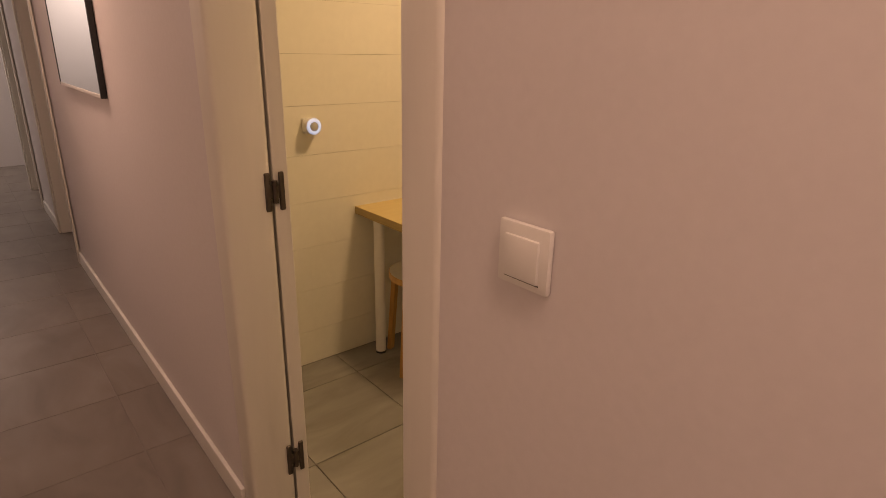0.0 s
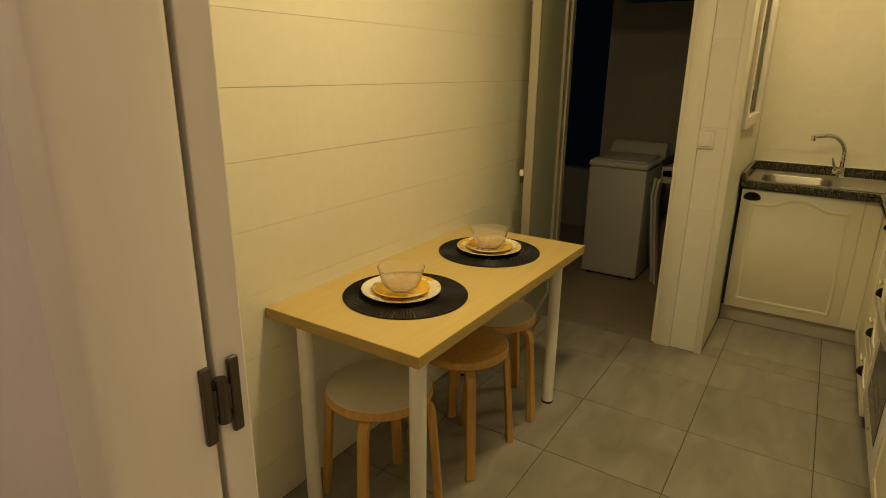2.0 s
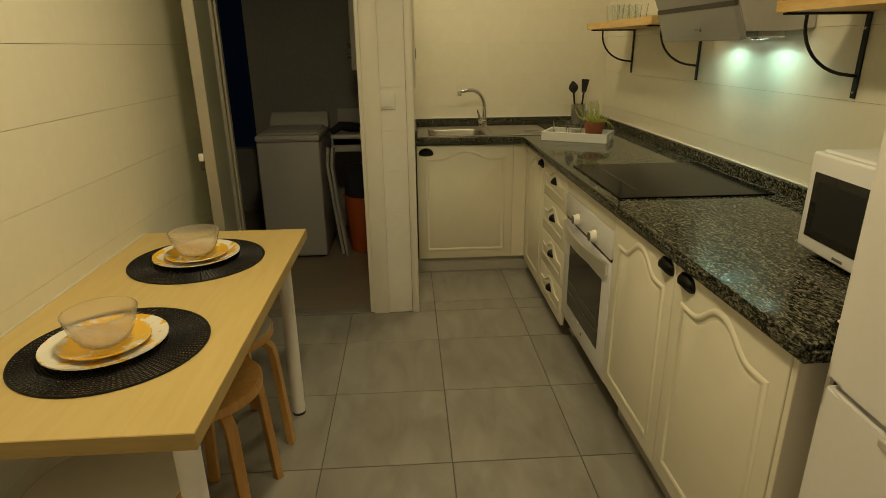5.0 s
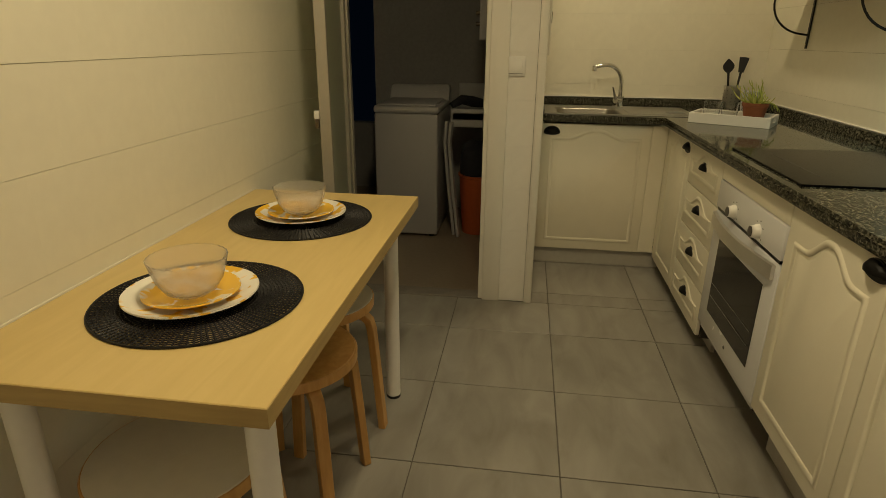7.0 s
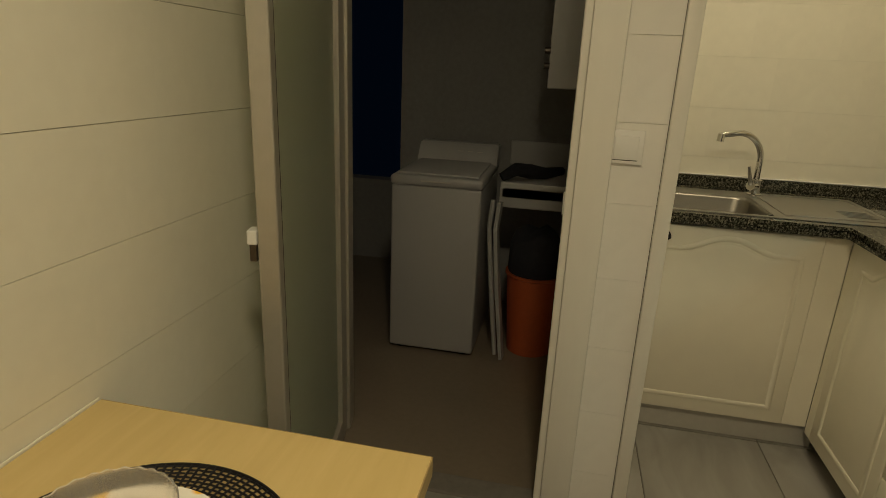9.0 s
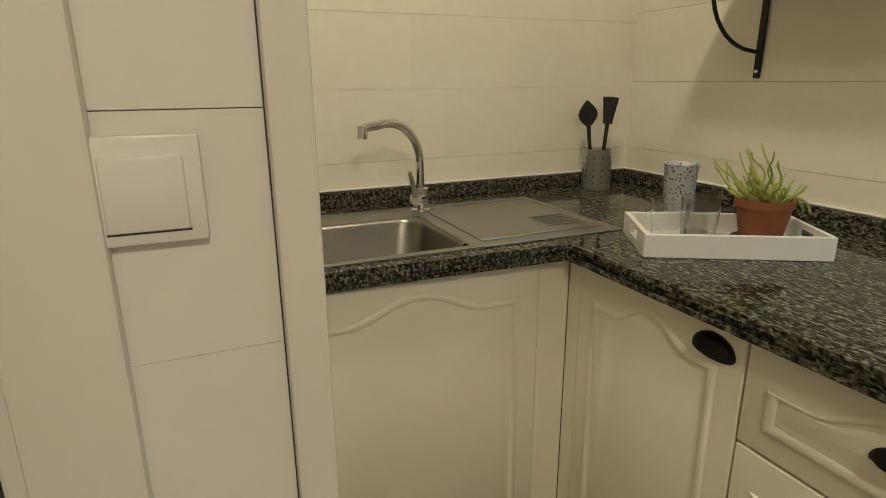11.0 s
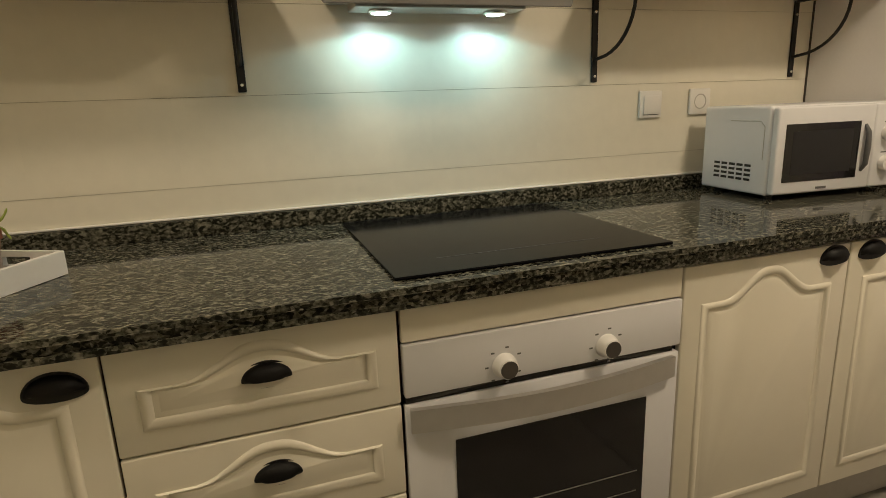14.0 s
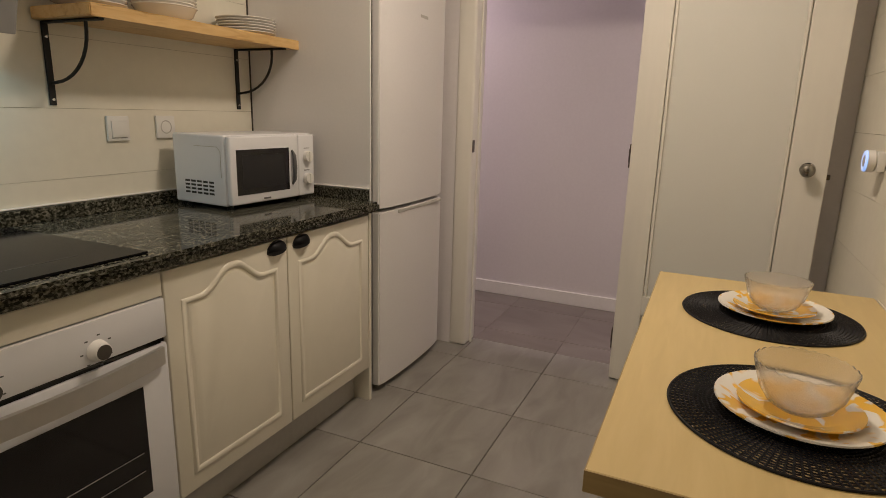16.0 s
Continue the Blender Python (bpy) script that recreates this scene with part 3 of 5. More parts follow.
# inner window over the sink
win = new("window_1")
ORIGIN[win] = Vector((0, 0, 0))
tagged(win, "white framed inner window onto the dark laundry", "window", kind="structure")
for a in ((WX0 - 0.03, WX0 + 0.03, WZ0 - 0.03, WZ1 + 0.03), (WX1 - 0.03, WX1 + 0.03, WZ0 - 0.03, WZ1 + 0.03)):
    part("window_frame", box(a[0], a[1], 1.002, 1.03, a[2], a[3], 0.004), M["trim"], win)
part("window_sill", box(WX0 + 0.03, WX1 - 0.03, 1.0, 1.03, WZ0 - 0.03, WZ0 + 0.03, 0.004), M["trim"], win)
part("window_frame", box(WX0 + 0.03, WX1 - 0.03, 1.002, 1.03, WZ1 - 0.03, WZ1 + 0.03, 0.004), M["trim"], win)
part("pane", box(WX0 + 0.02, WX1 - 0.02, 1.045, 1.051, WZ0 + 0.02, WZ1 - 0.02), M["clearglass"], win, "dark clear pane")
for z in (1.30, 1.62):
    part("catch", box(WX0 + 0.034, WX0 + 0.052, 0.997, 1.003, z, z + 0.05, 0.003), M["knobsteel"], win, "dark metal catch")


# ---- kitchen units ----
def on_run(bm):
    """Local (along, out, up): fronts of the hob run, which face the table."""
    bmesh.ops.transform(bm, matrix=Matrix.Translation((0, 0.327, 0)), verts=bm.verts)
    return bm


def on_sink(bm):
    """Local (along, out, up): fronts under the sink, which face the door."""
    bmesh.ops.transform(bm, matrix=Matrix.Translation((3.838, 0, 0)) @ Matrix(((0, -1, 0, 0), (1, 0, 0, 0), (0, 0, 1, 0), (0, 0, 0, 1))), verts=bm.verts)
    return bm


def arched(u0, u1, z0, z1, rise):
    """Cathedral outline: straight sides and foot, a swelling top."""
    w, n = u1 - u0, 24
    pts = [(u0, z0), (u1, z0)]
    for i in range(n + 1):
        s = 1 - i / n
        k = min(1, max(0, (min(s, 1 - s) - 0.16) / 0.32))
        pts.append((u0 + w * s, z1 - rise + rise * (0.5 - 0.5 * math.cos(math.pi * k))))
    return pts


def shrink(pts, d):
    c = (sum(p[0] for p in pts) / len(pts), sum(p[1] for p in pts) / len(pts))
    w = max(p[0] for p in pts) - min(p[0] for p in pts)
    h = max(p[1] for p in pts) - min(p[1] for p in pts)
    cz = (max(p[1] for p in pts) + min(p[1] for p in pts)) / 2
    cu = (max(p[0] for p in pts) + min(p[0] for p in pts)) / 2
    return [(cu + (p[0] - cu) * (1 - 2 * d / w), cz + (p[1] - cz) * (1 - 2 * d / h)) for p in pts]


def ridge(pts, width, height):
    """A rounded ridge that runs round a closed outline, standing on the front."""
    b = bmesh.new()
    prof = [(-0.5, 0.0), (-0.32, 0.75), (0.0, 1.0), (0.32, 0.75), (0.5, 0.0)]
    loops = []
    for k, h in prof:
        q = shrink(pts, -k * width)
        loops.append([b.verts.new((u, 0.018 + h * height, z)) for u, z in q])
    n = len(pts)
    for a, c in zip(loops, loops[1:]):
        for i in range(n):
            b.faces.new((a[i], a[(i + 1) % n], c[(i + 1) % n], c[i]))
    return b


def field(pts, height):
    """A softly raised field inside the ridge."""
    b = bmesh.new()
    lo = [b.verts.new((u, 0.0175, z)) for u, z in pts]
    hi = [b.verts.new((u, 0.018 + height, z)) for u, z in shrink(pts, 0.014)]
    n = len(pts)
    for i in range(n):
        b.faces.new((lo[i], lo[(i + 1) % n], hi[(i + 1) % n], hi[i]))
    b.faces.new(hi)
    return b


def cup_handle(parent, u, z, out):
    """Half-round cup pull: a dome, open below, with a back plate."""
    b = bmesh.new()
    nu, nv = 16, 8
    grid = []
    for j in range(nv + 1):
        f = j / nv * math.pi / 2
        row = []
        for i in range(nu + 1):
            a = math.pi * i / nu
            row.append(b.verts.new((u + 0.042 * math.cos(a) * math.cos(f * 0.55), 0.018 + 0.024 * math.sin(f) * (0.35 + 0.65 * math.sin(a)), z - 0.008 + 0.030 * math.sin(a) * math.cos(f * 0.92))))
        grid.append(row)
    for r0, r1 in zip(grid, grid[1:]):
        for i in range(nu):
            b.faces.new((r0[i], r0[i + 1], r1[i + 1], r1[i]))
    bmesh.ops.solidify(b, geom=b.faces[:], thickness=0.002)
    h = part("handle", out(b), M["black"], parent, "black iron cup handle", smooth=50)
    top = [(u + 0.044 * math.cos(math.pi - math.pi * i / 14), z - 0.008 + 0.033 * math.sin(math.pi * i / 14)) for i in range(15)]
    foot = [(u + 0.044 * math.cos(math.pi * i / 14), z - 0.010 - 0.013 * math.sin(math.pi * i / 14)) for i in range(1, 14)]
    outline = top + foot
    part("back_plate", out(prism(outline, "y", 0.0175, 0.0215)), M["black"], h)


def panel_front(name, parent, u0, u1, z0, z1, out, rise, handle, margin=0.058, top=0.036):
    p = part(name, out(box(u0, u1, 0.0, 0.018, z0, z1, 0.004, seg=3)), M["cream"], parent, smooth=35)
    outline = arched(u0 + margin, u1 - margin, z0 + margin, z1 - top, rise)
    part("moulding", out(ridge(outline, 0.020, 0.0055)), M["cream"], p, smooth=50)
    part("raised_field", out(field(shrink(outline, 0.018), 0.004)), M["cream"], p, smooth=50)
    cup_handle(p, handle[0], handle[1], out)
    return p


GROUP = "fitted kitchen base units"


def base_unit(x0, x1, z0, label):
    t = thing("base_cabinet", ((x0 + x1) / 2, 0.02, 0), label, "cabinet", GROUP)
    # Box coloured dark so the gaps between fronts look shaded.
    part("body", box(x0 + 0.001, x1 - 0.001, Y_R + 0.004, 0.322, z0, 0.814), M["gap"], t, "cabinet box darkened as shade in the gaps")
    part("plinth", box(x0 + 0.001, x1 - 0.001, 0.255, 0.270, 0.0, z0 - 0.002), M["plinth"], t, "grey plinth board")
    return t


corner = base_unit(3.352, 3.800, 0.075, "cream corner base cabinet with a cathedral arched door")
panel_front("door", corner, 3.3475, 3.775, 0.078, 0.808, on_run, 0.045, (3.408, 0.767))
part("filler", on_run(box(3.7755, 3.8225, 0.0, 0.016, 0.078, 0.806, 0.002)), M["cream"], corner)
drawers = base_unit(2.884, 3.350, 0.062, "cream base cabinet with four drawers")
for i in range(4):
    z1 = 0.809 - 0.1845 * i
    panel_front("drawer", drawers, 2.885, 3.3435, z1 - 0.1810, z1, on_run, 0.044, (3.110, z1 - 0.078), 0.050, 0.027)
two = base_unit(1.300, 2.268, 0.15, "cream double base cabinet with cathedral arched doors")
panel_front("door", two, 1.797, 2.2675, 0.155, 0.806, on_run, 0.06, (1.846, 0.781))
panel_front("door", two, 1.303, 1.793, 0.155, 0.806, on_run, 0.06, (1.725, 0.781))
part("end_panel", box(1.282, 1.299, Y_R + 0.004, 0.345, 0.0, 0.814, 0.002), M["cream"], two)

sinkc = thing("sink_cabinet", (4.1, 0.7, 0), "cream sink base cabinet with a cathedral arched door", "cabinet", GROUP)
# Sink unit box, its dark colour standing for shade between the fronts.
part("body", box(3.842, X_S - 0.002, 0.34, 1.018, 0.095, 0.66), M["gap"], sinkc, "cabinet box darkened as shade in the gaps")
part("plinth", box(3.855, 3.870, 0.30, 1.018, 0.0, 0.093), M["plinth"], sinkc, "grey plinth board")
panel_front("door", sinkc, 0.425, 1.004, 0.098, 0.806, on_sink, 0.045, (0.949, 0.767))
part("filler", on_sink(box(0.3435, 0.4245, 0.0, 0.016, 0.098, 0.806, 0.002)), M["cream"], sinkc)

# worktop with a cut for the bowl
ct = prism([(1.247, -0.276), (X_S - 0.002, -0.276), (X_S - 0.002, 0.575), (3.846, 0.575), (3.846, 1.018), (3.792, 1.018), (3.792, 0.385), (3.775, 0.368), (1.247, 0.368)], "z", 0.816, 0.854, bevel=0.011)
for a in ((4.160, X_S - 0.002, 0.574, 1.018), (3.846, 4.160, 0.935, 1.018)):
    box(a[0], a[1], a[2], a[3], 0.816, 0.854, bm=ct)
top = thing("worktop", (2.8, 0.05, 0.816), "dark speckled polished granite worktop in an L shape", "worktop")
part("slab", ct, M["granite"], top)
for n, a in (("upstand", (1.267, X_S - 0.002, Y_R + 0.002, Y_R + 0.020)), ("upstand", (X_S - 0.022, X_S - 0.002, Y_R + 0.021, 0.998)), ("upstand", (3.80, X_S - 0.002, 0.999, 1.018)), ("upstand", (1.247, 1.266, Y_R + 0.002, 0.315))):
    part(n, box(a[0], a[1], a[2], a[3], 0.854, 0.898, 0.003), M["granite"], top)
for a in ((1.267, X_S - 0.002, Y_R + 0.001, Y_R + 0.009), (X_S - 0.011, X_S - 0.001, Y_R + 0.01, 0.998), (1.245, 1.255, Y_R + 0.01, 0.315)):
    part("sealant", box(a[0], a[1], a[2], a[3], 0.8985, 0.904, 0.002), M["white"], top, "white sealant line")

# ---- things: cooking wall ----
hob = thing("ceramic_hob", (2.585, 0.05, 0.854), "black ceramic glass hob set into the granite", "hob")
part("glass_plate", box(2.289, 2.880, -0.222, 0.330, 0.8545, 0.8605, 0.002), M["hob"], hob)
part("control_line", box(2.40, 2.77, 0.232, 0.2335, 0.8606, 0.8609), M["mark"], hob, "thin printed control line")

oven = thing("built_in_oven", (2.58, 0.05, 0.12), "white built-in oven with dark glass and two knobs", "oven")
# Housing colour holds the shade of the gaps round the oven front.
part("housing", box(2.286, 2.878, Y_R + 0.02, 0.328, 0.125, 0.742), M["gap"], oven, "oven housing darkened as shade in the gaps")
part("fascia", box(2.2725, 2.879, 0.329, 0.345, 0.743, 0.808, 0.003), M["cream"], oven, "cream filler board above the oven")
cp = part("control_panel", box(2.2725, 2.879, 0.329, 0.350, 0.637, 0.740, 0.004), M["appliance"], oven, "white control panel", smooth=40)
for kx in (2.683, 2.457):
    k = part("knob", lathe([(0.0, 0.024), (0.018, 0.024), (0.020, 0.022), (0.0205, 0.012), (0.024, 0.008), (0.025, 0.0), (0.0, 0.0)], n=28), M["plastic"], cp, "white knob with a grey cap", smooth=40)
    ORIGIN[k] = ORIGIN[cp]
    k.matrix_basis = Matrix.Translation(Vector((kx, 0.350, 0.668)) - ORIGIN[cp]) @ pose(0, 0, 0, -90, 0, 0) @ Matrix.Translation(ORIGIN[cp])
    c = part("knob_cap", tube([(kx, 0.3738, 0.668), (kx, 0.3760, 0.668)], 0.0172, 24), M["greyplastic"], cp, "grey knob cap")
    for i in range(7):
        a = radians(-60 + 300 * i / 6)
        q = (kx + 0.036 * math.sin(a), 0.668 + 0.036 * math.cos(a))
        part("print_mark", box(q[0] - 0.0035, q[0] + 0.0035, 0.3500, 0.3508, q[1] - 0.0016, q[1] + 0.0016), M["mark"], cp)
od = part("oven_door", box(2.2725, 2.879, 0.329, 0.347, 0.158, 0.622, 0.004), M["appliance"], oven, "white oven door", smooth=40)
part("door_glass", box(2.352, 2.785, 0.3475, 0.3495, 0.240, 0.532, 0.001), M["ovenglass"], od, "dark oven window")
part("black_strip", box(2.287, 2.877, 0.329, 0.343, 0.6235, 0.6355), M["ovenglass"], oven, "black gap strip")
bar = bmesh.new()
pts = []
for i in range(25):
    s = i / 24
    pts.append((2.292 + 0.58 * s, 0.354 + 0.030 * math.sin(math.pi * s), 0.594))
tube(pts, 0.01, bm=bar, flat=(0.012, 0.046))
part("door_handle", bar, M["potsteel"], od, "curved brushed steel handle", smooth=30)
part("badge", tube([(2.555, 0.347, 0.200), (2.555, 0.349, 0.200)], 0.007, 16), M["mark"], od)
for z in (0.36, 0.31):
    part("oven_rack", cylinder((2.37, 0.352, z), (2.77, 0.352, z), 0.0012, 6), M["steel"], od, "faint wire rack behind glass")
part("foot_strip", box(2.287, 2.877, 0.31, 0.332, 0.128, 0.155, 0.002), M["appliance"], oven)

# extractor hood: leaning glass front, body, chimney
hood = thing("extractor_hood", (2.615, -0.06, 1.37), "grey glass fronted leaning extractor hood on the wall", "extractor hood")
part("glass_front", prism([(0.006, 1.486), (-0.006, 1.494), (0.090, 1.742), (0.114, 1.735)], "x", 2.318, 2.912, bevel=0.002), M["hoodgrey"], hood, "smoky grey glass panel")
part("lower_flap", prism([(-0.052, 1.372), (-0.030, 1.366), (0.006, 1.470), (-0.010, 1.474)], "x", 2.318, 2.912, bevel=0.002), M["hoodgrey"], hood, "grey lower glass panel")
part("trim_strip", prism([(-0.008, 1.472), (0.006, 1.470), (0.008, 1.486), (-0.006, 1.490)], "x", 2.318, 2.912), M["gap"], hood, "dark strip between panels")
part("body", prism([(Y_R + 0.002, 1.402), (-0.20, 1.395), (-0.044, 1.395), (0.086, 1.73), (0.05, 1.74), (Y_R + 0.002, 1.74)], "x", 2.322, 2.872, bevel=0.003), M["hoodwhite"], hood, "silver grey hood body")
part("chimney", box(2.50, 2.73, Y_R + 0.002, -0.03, 1.74, CEIL, 0.003), M["hoodwhite"], hood, "silver grey chimney duct")
part("badge", box(2.585, 2.612, -0.0180, -0.0150, 1.403, 1.407), M["mark"], hood)
part("badge", tube([(2.572, -0.0195, 1.405), (2.572, -0.0135, 1.407)], 0.007, 16), M["mark"], hood)
part("lamp_bar", box(2.39, 2.825, -0.225, -0.130, 1.376, 1.396, 0.003), M["steel"], hood, "steel strip with two lamps")
for lx in (2.755, 2.455):
    part("lamp", lathe([(0.0, 0.0), (0.026, 0.0), (0.031, 0.004), (0.031, 0.010)], (lx, -0.175, 1.3685), 24), M["chrome"], hood, "round lamp rim", smooth=40)
    part("lamp_lens", lathe([(0.0, 0.0), (0.023, 0.0)], (lx, -0.175, 1.3675), 24), M["glowled"], hood, "lit white lamp lens")


# wall shelves
def shelf_bracket(parent, x):
    """Flat iron bracket: wall bar, arm under the board and a bent brace."""
    b = part("bracket", box(x - 0.010, x + 0.010, Y_R + 0.001, Y_R + 0.007, 1.198, 1.438, 0.002), M["black"], parent, "black iron bracket")
    part("arm", box(x - 0.010, x + 0.010, Y_R + 0.007, -0.024, 1.432, 1.4385, 0.002), M["black"], b)
    pts = [(x, Y_R + 0.008, 1.262)] + [(x, Y_R + 0.02 + 0.170 * math.sin(radians(a)), 1.415 - 0.150 * math.cos(radians(a))) for a in range(5, 91, 9)] + [(x, Y_R + 0.19, 1.434)]
    part("brace", tube(pts, 0.005, 8), M["black"], b, smooth=60)
    for z in (1.215, 1.395):
        part("screw", lathe([(0, 0.003), (0.004, 0.0025), (0.005, 0)], (0, 0, 0), 10), M["chrome"], b).matrix_basis = Matrix.Translation(Vector((x, Y_R + 0.0075, z)) - ORIGIN[b]) @ pose(0, 0, 0, -90) @ Matrix.Translation(ORIGIN[b])


def wall_shelf(x0, x1, brackets, seed):
    s = thing("wall_shelf", ((x0 + x1) / 2, Y_R, 1.439), "natural pine wall shelf on black iron brackets", "shelf", "pine wall shelves")
    rnd = random.Random(seed)
    n = 26
    edge = [(x0 + (x1 - x0) * i / n, -0.018 + rnd.uniform(-0.003, 0.003)) for i in range(n + 1)]
    part("board", prism([(x0, Y_R + 0.003)] + edge + [(x1, Y_R + 0.003)], "z", 1.4395, 1.474, bevel=0.003), M["pine"], s, smooth=30)
    for x in brackets:
        shelf_bracket(s, x)
    return s


wall_shelf(1.172, 2.128, (2.093, 1.325), 3)
wall_shelf(3.03, 3.985, (3.088, 3.905), 4)


def plate_profile(r, h, t=0.004):
    return [(0, 0), (r * 0.55, 0), (r * 0.6, 0.002), (r, h), (r * 0.995, h + t * 0.6), (r * 0.6, t + 0.001), (0, t)]


def stack(x, y, z, r, count, step, profile, name, label, cat):
    t = thing(name, (x, y, z), label, cat, "crockery on the shelf")
    for i in range(count):
        dx, dy = random.uniform(-0.002, 0.002), random.uniform(-0.002, 0.002)
        part("plate" if cat == "plates" else "bowl", lathe(profile, (x + dx, y + dy, z + 0.0005 + i * step), 40), M["china"], t, smooth=60)
    return t


stack(2.02, -0.165, 1.474, 0.100, 6, 0.0125, plate_profile(0.100, 0.016), "plate_stack", "stack of white porcelain dinner plates on the shelf", "plates")
stack(1.758, -0.165, 1.474, 0.100, 6, 0.0095, [(0, 0), (0.05, 0), (0.055, 0.004), (0.086, 0.022), (0.097, 0.046), (0.101, 0.049), (0.100, 0.0515), (0.094, 0.049), (0.082, 0.026), (0.05, 0.010), (0, 0.009)], "bowl_stack", "stack of deep white porcelain bowls on the shelf", "bowls")
stack(1.385, -0.160, 1.474, 0.114, 6, 0.0100, plate_profile(0.112, 0.014), "plate_stack", "low stack of white porcelain plates on the shelf", "plates")


def tumbler(x, y, z, r0, r1, h, material, label, group):
    t = thing("drinking_glass", (x, y, z), label, "glass", group)
    part("cup", lathe([(0, 0.0), (r0, 0.0), (r1, h), (r1 - 0.002, h), (r0 - 0.002, 0.008), (0, 0.008)], (x, y, z + 0.0005), 28), material, t, smooth=50)
    return t


for i in range(6):
    tumbler(3.82 - 0.085 * (i // 2) - 0.02 * (i % 2), -0.11 - 0.09 * (i % 2), 1.474, 0.028, 0.034, 0.085, M["clearglass"], "clear drinking glass on the shelf", "glasses on the shelf")

# switch and socket over the worktop
def wall_switch(name, x, y, z, axis, w, h, label, socket=False):
    """Square white frame with a rocker or a round socket; axis is the way it faces."""
    t = thing(name, (x, y, z - h / 2), label, "socket" if socket else "light switch")
    face = {"+y": pose(x, y, z, 90, 0, 180), "-x": pose(x, y, z, 90, 0, -90)}[axis]

    def put(pname, bm, material, label_="", smooth=None):
        bmesh.ops.transform(bm, matrix=face, verts=bm.verts)
        return part(pname, bm, material, t, label_, smooth)

    put("frame", box(-w / 2, w / 2, -h / 2, h / 2, -0.0, 0.009, 0.003), M["plastic"], smooth=40)
    if socket:
        put("well", lathe([(0.0, 0.002), (0.019, 0.002), (0.0205, 0.0098), (0.024, 0.0098)], n=28), M["plinth"], "round socket well", 40)
        for s in (-1, 1):
            put("pin_hole", tube([(s * 0.0095, 0, 0.0015), (s * 0.0095, 0, 0.0028)], 0.0028, 10), M["darkplastic"])
    else:
        r = put("rocker", box(-w / 2 + 0.013, w / 2 - 0.013, -h / 2 + 0.011, h / 2 - 0.015, 0.008, 0.0135, 0.002), M["plastic"], smooth=40)
        put("shadow_line", box(-w / 2 + 0.012, w / 2 - 0.012, -h / 2 + 0.009, -h / 2 + 0.0107, 0.0088, 0.0096), M["greyplastic"])
    return t


wall_switch("wall_switch", 1.889, Y_R + 0.001, 1.127, "+y", 0.082, 0.082, "white light switch on the tiled wall")
wall_switch("wall_socket", 1.700, Y_R + 0.001, 1.130, "+y", 0.08, 0.08, "white power socket on the tiled wall", True)
wall_switch("wall_switch", 3.2635, 1.148, 1.119, "-x", 0.083, 0.083, "white light switch on the pillar")
wall_switch("wall_switch", X_HALL - 0.001, 0.219, 1.184, "-x", 0.078, 0.078, "white light switch on the hall wall")

# microwave
mw = thing("microwave", (1.50, -0.06, 0.854), "small white microwave oven on the worktop", "microwave")
MA = (1.742, 0.055, 0.868)


def mwl(bm):
    """Local (along the front to the door side, back, up) of the microwave, set slightly askew."""
    bmesh.ops.transform(bm, matrix=pose(*MA, 0, 0, 180 - 4), verts=bm.verts)
    return bm


part("casing", mwl(box(0, 0.435, 0.012, 0.275, 0, 0.246, 0.008, seg=3)), M["appliance"], mw, smooth=40)
md = part("door", mwl(box(0.004, 0.338, -0.012, 0.012, 0.004, 0.242, 0.007, seg=3)), M["appliance"], mw, "white microwave door", smooth=40)
part("window", mwl(box(0.030, 0.285, -0.014, -0.0115, 0.038, 0.196, 0.001)), M["ovenglass"], md, "dark window")
part("window_mesh", mwl(box(0.055, 0.260, -0.0146, -0.0138, 0.058, 0.176)), M["darkplastic"], md, "black mesh")
part("door_handle", mwl(tube([(0.303, -0.012, 0.055), (0.303, -0.024, 0.075), (0.303, -0.026, 0.12), (0.303, -0.024, 0.165), (0.303, -0.012, 0.185)], [0.004, 0.007, 0.008, 0.007, 0.004], 10)), M["grip"], md, "dark grey curved grip", smooth=60)
pn = part("control_panel", mwl(box(0.341, 0.431, -0.010, 0.012, 0.004, 0.242, 0.007, seg=3)), M["appliance"], mw, "white control panel", smooth=40)
for z in (0.158, 0.072):
    part("dial", mwl(tube([(0.386, -0.010, z), (0.386, -0.028, z)], 0.021, 24)), M["plastic"], pn, "white dial", smooth=40)
    part("pointer", mwl(box(0.3815, 0.3905, -0.034, -0.0275, z - 0.019, z + 0.019, 0.002)), M["plastic"], pn, "raised dial grip")
    part("print_mark", mwl(box(0.372, 0.400, -0.0108, -0.0098, z + 0.030, z + 0.033)), M["mark"], pn)
part("badge", mwl(box(0.150, 0.185, -0.0136, -0.0118, 0.014, 0.020)), M["mark"], md)
for r in range(4):
    for c in range(5):
        part("vent_slot", mwl(box(-0.0012, 0.0002, 0.070 + 0.031 * c, 0.093 + 0.031 * c, 0.036 + 0.0135 * r, 0.043 + 0.0135 * r)), M["darkplastic"], mw)
part("side_groove", mwl(tube([(-0.0005, 0.03, 0.10), (-0.0005, 0.03, 0.19), (-0.0005, 0.045, 0.205), (-0.0005, 0.16, 0.205)], 0.0012, 6)), M["plinth"], mw)
for a, b in ((0.04, 0.04), (0.39, 0.04), (0.04, 0.24), (0.39, 0.24)):
    part("foot", mwl(tube([(a, b, -0.0135), (a, b, 0.002)], 0.012, 12)), M["darkplastic"], mw)

